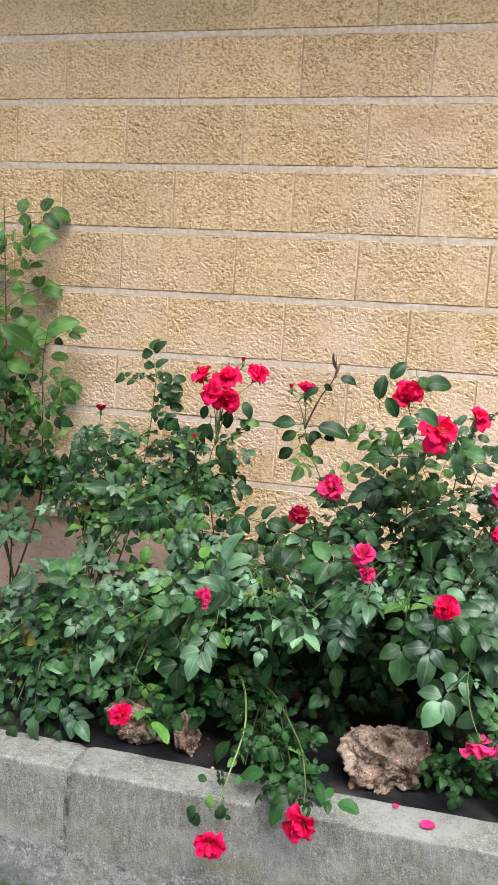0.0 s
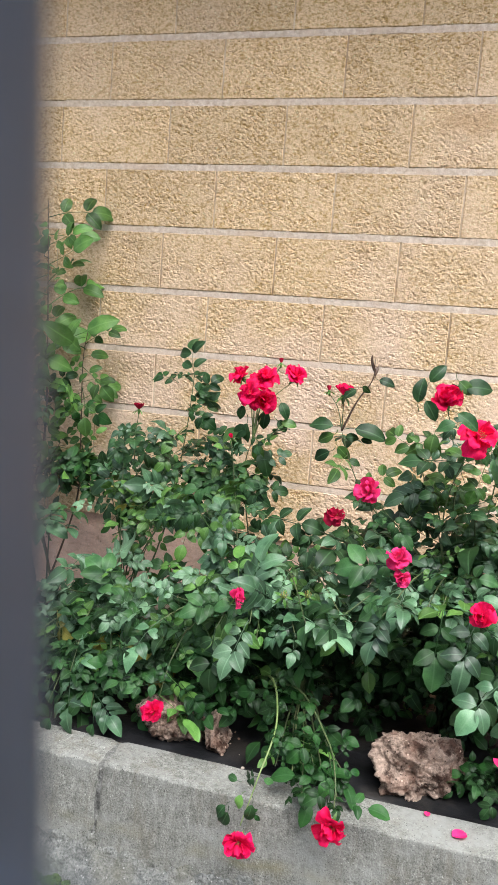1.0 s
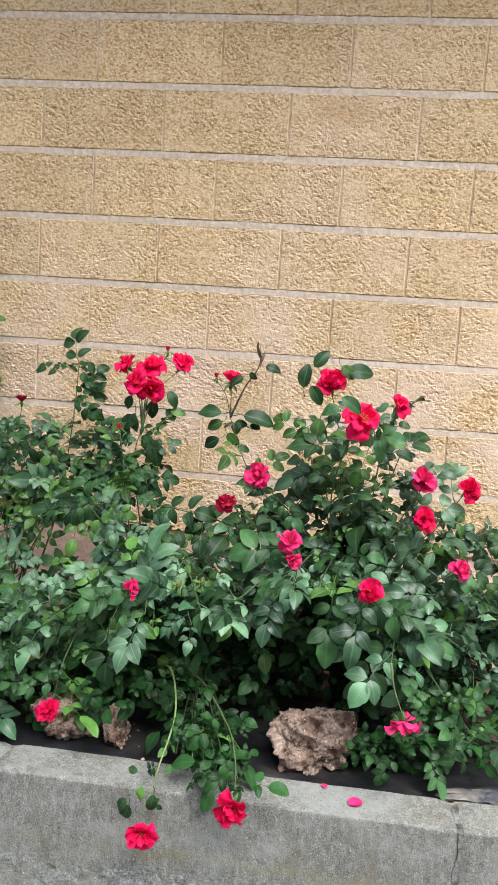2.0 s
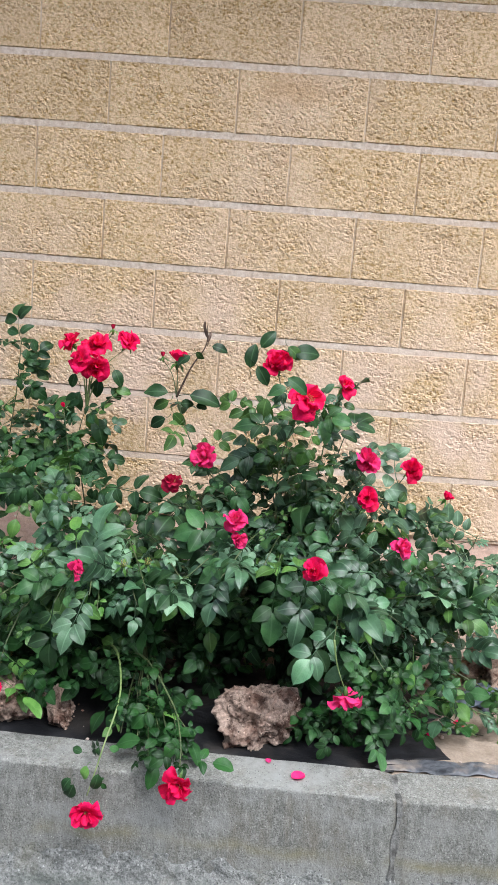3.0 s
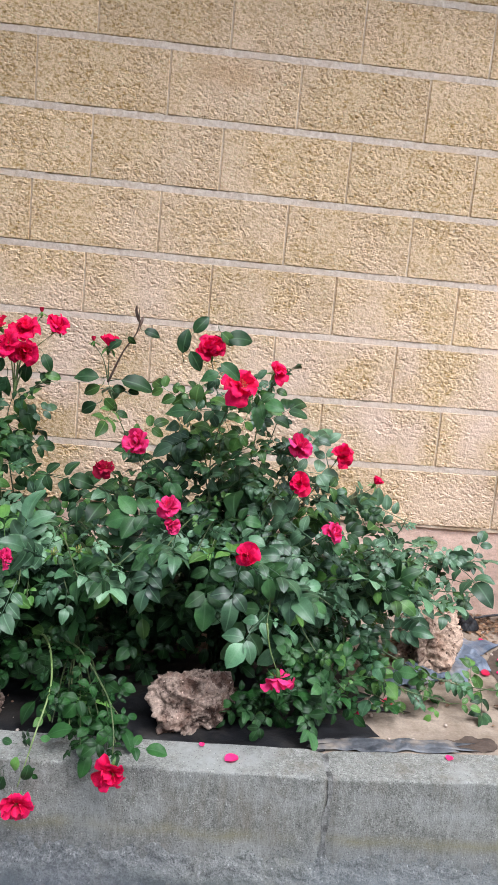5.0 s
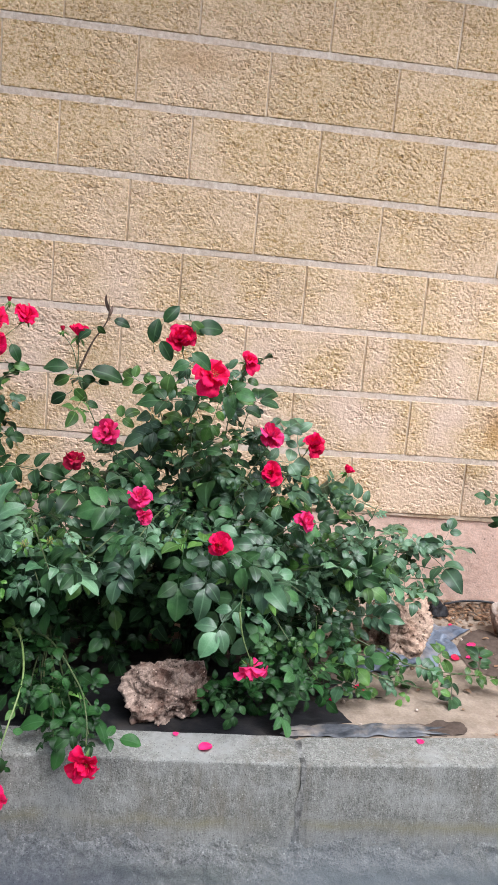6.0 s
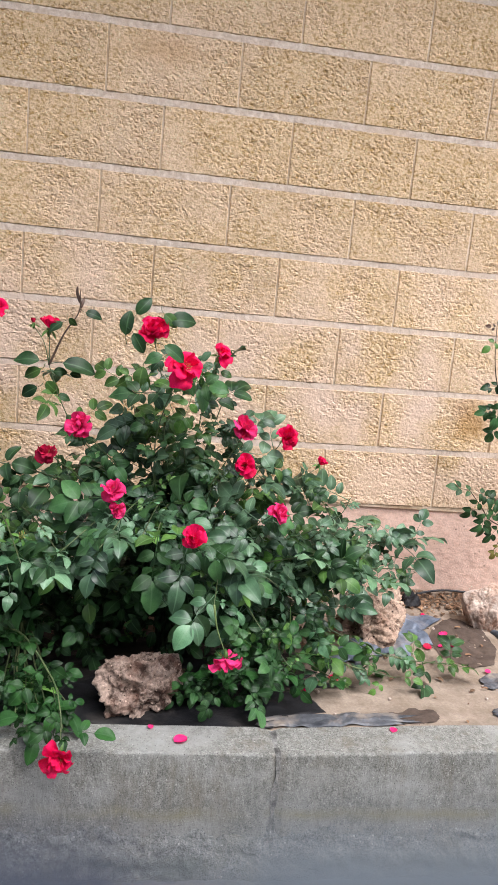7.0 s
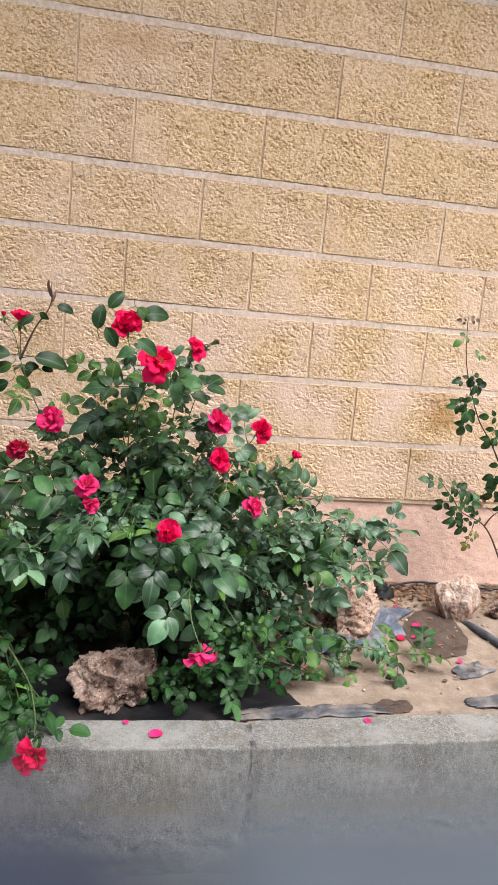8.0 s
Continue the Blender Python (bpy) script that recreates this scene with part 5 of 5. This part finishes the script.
# ---- weed sheet, pipe and litter on the soil ----
def sheet(place, size, turn, seed, label, lift=0.010, ragged=0.35, material=M_SHEET, square=3.0, name="plastic_sheet", category="plastic sheet", corners=13, base=0.004):
    """A torn, wrinkled piece that lies on the soil, with a ragged outline; square 1 is a diamond, 2 an oval, 4 nearly a rectangle."""
    bm = bmesh.new()
    m = pose(place[0], place[1], 0, 0, 0, turn)
    rings, around = 24, 156
    rr = random.Random(int(seed * 10) + 3)
    turns = sorted(2 * math.pi * (k + rr.uniform(-0.35, 0.35)) / corners for k in range(corners))
    knots = []
    for a in turns:
        c, e = abs(math.cos(a)), abs(math.sin(a))
        reach = (c ** square + e ** square) ** (-1 / square) * (1 + ragged * rr.uniform(-1.0, 0.6))
        knots.append(Vector((math.cos(a), math.sin(a), 0)) * reach)

    def outline(k):
        t = k / around * corners
        a, b = knots[int(t) % corners], knots[(int(t) + 1) % corners]
        p = a.lerp(b, t - int(t))
        return p * (1 + 0.12 * ragged * turbulence((p.x * 4, p.y * 4, seed), 1.5, 3))

    def at(i, k):
        q = outline(k) * i / rings
        p = m @ Vector((q.x * size[0] / 2, q.y * size[1] / 2, 0))
        p.y = max(p.y, KERB_BACK + 0.004)
        fold = 0.5 * lift * (1 + turbulence((p.x, p.y, seed), 9.0)) + 0.25 * lift * math.sin(34 * (p.x + 0.6 * p.y) + 4 * turbulence((p.x, p.y, seed), 3.0))
        fold *= 1 - 0.8 * (i / rings) ** 6
        return Vector((p.x, p.y, soil_height(p.x, p.y) + base + max(0.0, fold)))

    centre = bm.verts.new(at(0, 0))
    loops = [[bm.verts.new(at(i, k)) for k in range(around)] for i in range(1, rings + 1)]
    for k in range(around):
        bm.faces.new((centre, loops[0][k], loops[0][(k + 1) % around]))
        for a, b in zip(loops, loops[1:]):
            bm.faces.new((a[k], b[k], b[(k + 1) % around], a[(k + 1) % around]))
    ob = part(name, bm, material)
    if category == "plastic sheet":
        thick = ob.modifiers.new("thickness", "SOLIDIFY")
        thick.thickness = 0.0012
    return tagged(ob, label, category, "torn sheets on the soil" if category == "plastic sheet" else "")


# large sheets under the bushes, coloured as dark as the shade there
sheet((-0.95, -0.66), (1.75, 0.50), 0, 1.0, "plastic weed sheet under the rose bushes, blackened to stand for shade", ragged=0.12, material=M_BLACK_SHADED, square=6.0, corners=52)
sheet((-1.95, -0.55), (0.9, 0.8), 4, 2.0, "plastic weed sheet under a tall bush, blackened to stand for shade", ragged=0.15, material=M_BLACK_SHADED, square=5.0, corners=39)
sheet((0.408, -0.400), (0.24, 0.35), -12, 7.0, "patch of dark damp soil in the dry bed", 0.001, 0.18, M_DAMP, 2.0, "damp_soil", "soil patch", 8, 0.0022)
sheet((0.175, -0.395), (0.50, 0.17), 50, 3.0, "weathered blue-grey plastic sheet torn and crumpled on soil", 0.034, 0.45, corners=17)
sheet((0.268, -0.365), (0.20, 0.07), 112, 13.0, "narrow torn flap of blue-grey plastic on soil", 0.020, 0.45, corners=11)
sheet((-0.09, -0.862), (0.42, 0.055), 1, 4.0, "muddy dark grey plastic strip along the kerb", 0.012, 0.3, M_MUDDY, corners=26)
sheet((0.105, -0.840), (0.19, 0.085), 2, 14.0, "dark damp soil edge beside the kerb", 0.001, 0.35, M_DAMP, 1.5, "damp_soil", "soil patch", 11, 0.0022)
sheet((0.335, -0.12), (0.075, 0.06), 30, 9.0, "crumpled black plastic scrap against the wall base", 0.05, 0.5, M_BLACK_SHADED, corners=9)
sheet((0.410, -0.640), (0.15, 0.08), 25, 5.0, "scrap of grey plastic half buried in soil", 0.010, 0.45, M_MUDDY)
sheet((0.50, -0.800), (0.32, 0.065), 8, 6.0, "torn grey plastic strip along the kerb", 0.014, 0.35, M_MUDDY)


def pipe(points, radius, label, material=M_PIPE):
    bm = bmesh.new()
    keys = [Vector(p) for p in points]
    pts = []
    for i in range(len(keys) - 1):
        p0, p1, p2, p3 = keys[max(0, i - 1)], keys[i], keys[i + 1], keys[min(len(keys) - 1, i + 2)]
        for k in range(8):
            t = k / 8
            pts.append(0.5 * ((2 * p1) + (p2 - p0) * t + (2 * p0 - 5 * p1 + 4 * p2 - p3) * t * t + (3 * p1 - p0 - 3 * p2 + p3) * t ** 3))
    pts.append(keys[-1])
    tube(bm, pts, [radius] * len(pts), 8)
    return tagged(part("irrigation_pipe", bm, material), label, "pipe")


pipe(((0.38, -0.05, 0.258), (0.50, -0.03, 0.268), (0.72, -0.05, 0.262), (1.1, -0.05, 0.26)), 0.0042, "thin black irrigation pipe along the wall base")
pipe(((0.530, -0.285, 0.232), (0.548, -0.345, 0.252), (0.568, -0.43, 0.258), (0.60, -0.52, 0.256), (0.72, -0.62, 0.24)), 0.012, "dark grey pipe emerging from the tan soil", M_HOSE)

r = random.Random(77)


def fallen_petal(x, y, z, size, turn, tone="pink", tilt=0.0):
    ob = new("fallen_petal", r.choice(PETALS[tone]["fallen"]))
    ob.matrix_world = pose(x, y, z + 0.003, tilt, 0, turn) @ Matrix.Scale(size, 4) @ pose(-0.018, 0, 0)
    return tagged(ob, "fallen pinkish-red rose petal", "petal", "fallen petals")


fallen_petal(-0.478, -0.965, KERB_TOP, 0.95, 30)
fallen_petal(-0.545, -0.918, KERB_TOP, 0.45, 100)
fallen_petal(0.022, -0.918, KERB_TOP + 0.005, 0.6, 60)
for x, y, s in ((0.356, -0.371, 0.9), (0.350, -0.448, 0.8), (0.325, -0.440, 0.7), (0.340, -0.400, 0.6), (0.279, -0.443, 0.8), (0.345, -0.226, 0.7), (0.40, -0.60, 0.5),
                (-0.06, -0.655, 0.9), (-0.15, -0.72, 0.7), (0.520, -0.310, 0.8), (0.064, -0.44, 0.7)):
    fallen_petal(x, y, soil_height(x, y) + 0.004, s, r.uniform(0, 360), r.choice(("pink", "dark", "red")), r.uniform(-35, 35))

bm = bmesh.new()
for _ in range(420):
    x = r.uniform(-2.2, 1.0)
    y = r.choice((r.uniform(-0.16, -0.02), r.uniform(-0.88, -0.02)))
    s = r.uniform(0.004, 0.014)
    a = r.uniform(0, 6.28)
    d = Vector((math.cos(a), math.sin(a), r.uniform(-0.2, 0.2)))
    leaflet(bm, Vector((x, y, soil_height(x, y) + 0.004)), d.normalized(), Vector((0, 0, 1)), s * 2, s, 0.3, 0.1, r)
for _ in range(900):
    x, y = r.uniform(0.20, 0.95), -0.02 - abs(r.gauss(0, 0.09))
    s = r.uniform(0.005, 0.013)
    a = r.uniform(0, 6.28)
    d = Vector((math.cos(a), math.sin(a), r.uniform(-0.3, 0.4)))
    leaflet(bm, Vector((x, y, soil_height(x, y) + 0.005)), d.normalized(), Vector((0, 0, 1)), s * 2, s, 0.3, 0.1, r)
litter = part("leaf_litter", bm, M_LEAF_DRY)
tagged(litter, "dry brown leaf scraps scattered over the soil", "leaf litter", kind="stuff")
bm = bmesh.new()
for _ in range(260):
    x, y = r.uniform(-2.2, 1.0), r.uniform(-0.88, -0.03)
    s = r.uniform(0.002, 0.006)
    bmesh.ops.create_icosphere(bm, subdivisions=1, radius=s, matrix=Matrix.Translation((x, y, soil_height(x, y) + s * 0.5)))
pebbles = part("pebbles", bm, M_PALE_ROCK)
tagged(pebbles, "small pale pebbles lying on the soil", "pebbles", kind="stuff")
bm = bmesh.new()
for _ in range(60):
    x, y = -1.36 + r.gauss(0, 0.05), KERB_FRONT - 0.075 + r.gauss(0, 0.008)
    bmesh.ops.create_icosphere(bm, subdivisions=1, radius=r.uniform(0.004, 0.009), matrix=Matrix.Translation((x, y, 0.004)))
moss = part("moss", bm, M_MOSS)
tagged(moss, "tuft of green moss at the foot of the kerb", "moss", kind="stuff")

# ---- the grey metal railing close to the lens ----
railing = new("metal_railing")
railing.location = (EYE.x, EYE.y, 0)
tagged(railing, "grey painted metal railing with a post and a rail", "railing")
post_x, post_y = -0.0366, 0.0597
for x in (post_x, post_x + 1.5):
    bm = bmesh.new()
    box(bm, x - 0.06, 0.017, -EYE.z, x, post_y, 0.40, 0.004)
    bmesh.ops.rotate(bm, cent=(x, 0, 0), matrix=Matrix.Rotation(radians(-2.3), 3, "Y"), verts=bm.verts)
    for v in bm.verts:
        v.co.z += EYE.z
    part("post", bm, M_POST, railing, "dark grey post")
bm = bmesh.new()
box(bm, 0.0015, -0.024, EYE.z - 0.052, post_x + 1.5, 0.016, EYE.z - 0.012, 0.002)
part("rail", bm, M_RAIL, railing)
# no separate fitting: an added dark end imitates the rail's darker left
bm = bmesh.new()
box(bm, post_x, -0.0239, EYE.z - 0.0519, 0.0015, 0.0159, EYE.z - 0.0121, 0.0019)
part("sleeve", bm, M_POST, railing, "added dark rail end beside the post, standing for its darker left")
bm = bmesh.new()
box(bm, post_x - 0.06, -0.024, 0.15, post_x + 1.5, 0.016, 0.19, 0.002)
part("rail", bm, M_RAIL, railing)

# ---- the blocks of the wall, laid in running bond ----
FACES = [split_block(s) for s in range(10)]
rest_v, rest_f = [], []
for k in range(12):
    for c in range(-15, 15):
        p = block_place(k, c)
        if k < 9 and -2.75 < p.x < 1.15:
            tilt = math.degrees(math.atan((climb(p.x + 0.2, p.z) - climb(p.x - 0.2, p.z)) / 0.4))
            shared("block", FACES[rng.randrange(10)], wall, pose(p.x, p.y, p.z, 0, -tilt, 0))
        elif abs(p.x) < 6.0:
            s = len(rest_v)
            w, h = BLOCK / 2 - 0.004, COURSE / 2 - 0.0075
            rest_v += [(p.x + a * w * i, y, p.z + e * h * i) for y, i in ((0.012, 1.0), (-0.003, 1.0), (-0.010, 0.96)) for a, e in ((-1, -1), (1, -1), (1, 1), (-1, 1))]
            for o in (0, 4):
                for j in range(4):
                    rest_f.append((s + o + j, s + o + (j + 1) % 4, s + o + 4 + (j + 1) % 4, s + o + 4 + j))
            rest_f.append((s + 8, s + 9, s + 10, s + 11))
me = bpy.data.meshes.new("far_blocks")
me.from_pydata(rest_v, [], rest_f)
me.materials.append(M_BLOCK)
far = new("far_blocks", me)
far.parent = wall
tagged(far, kind="stuff")
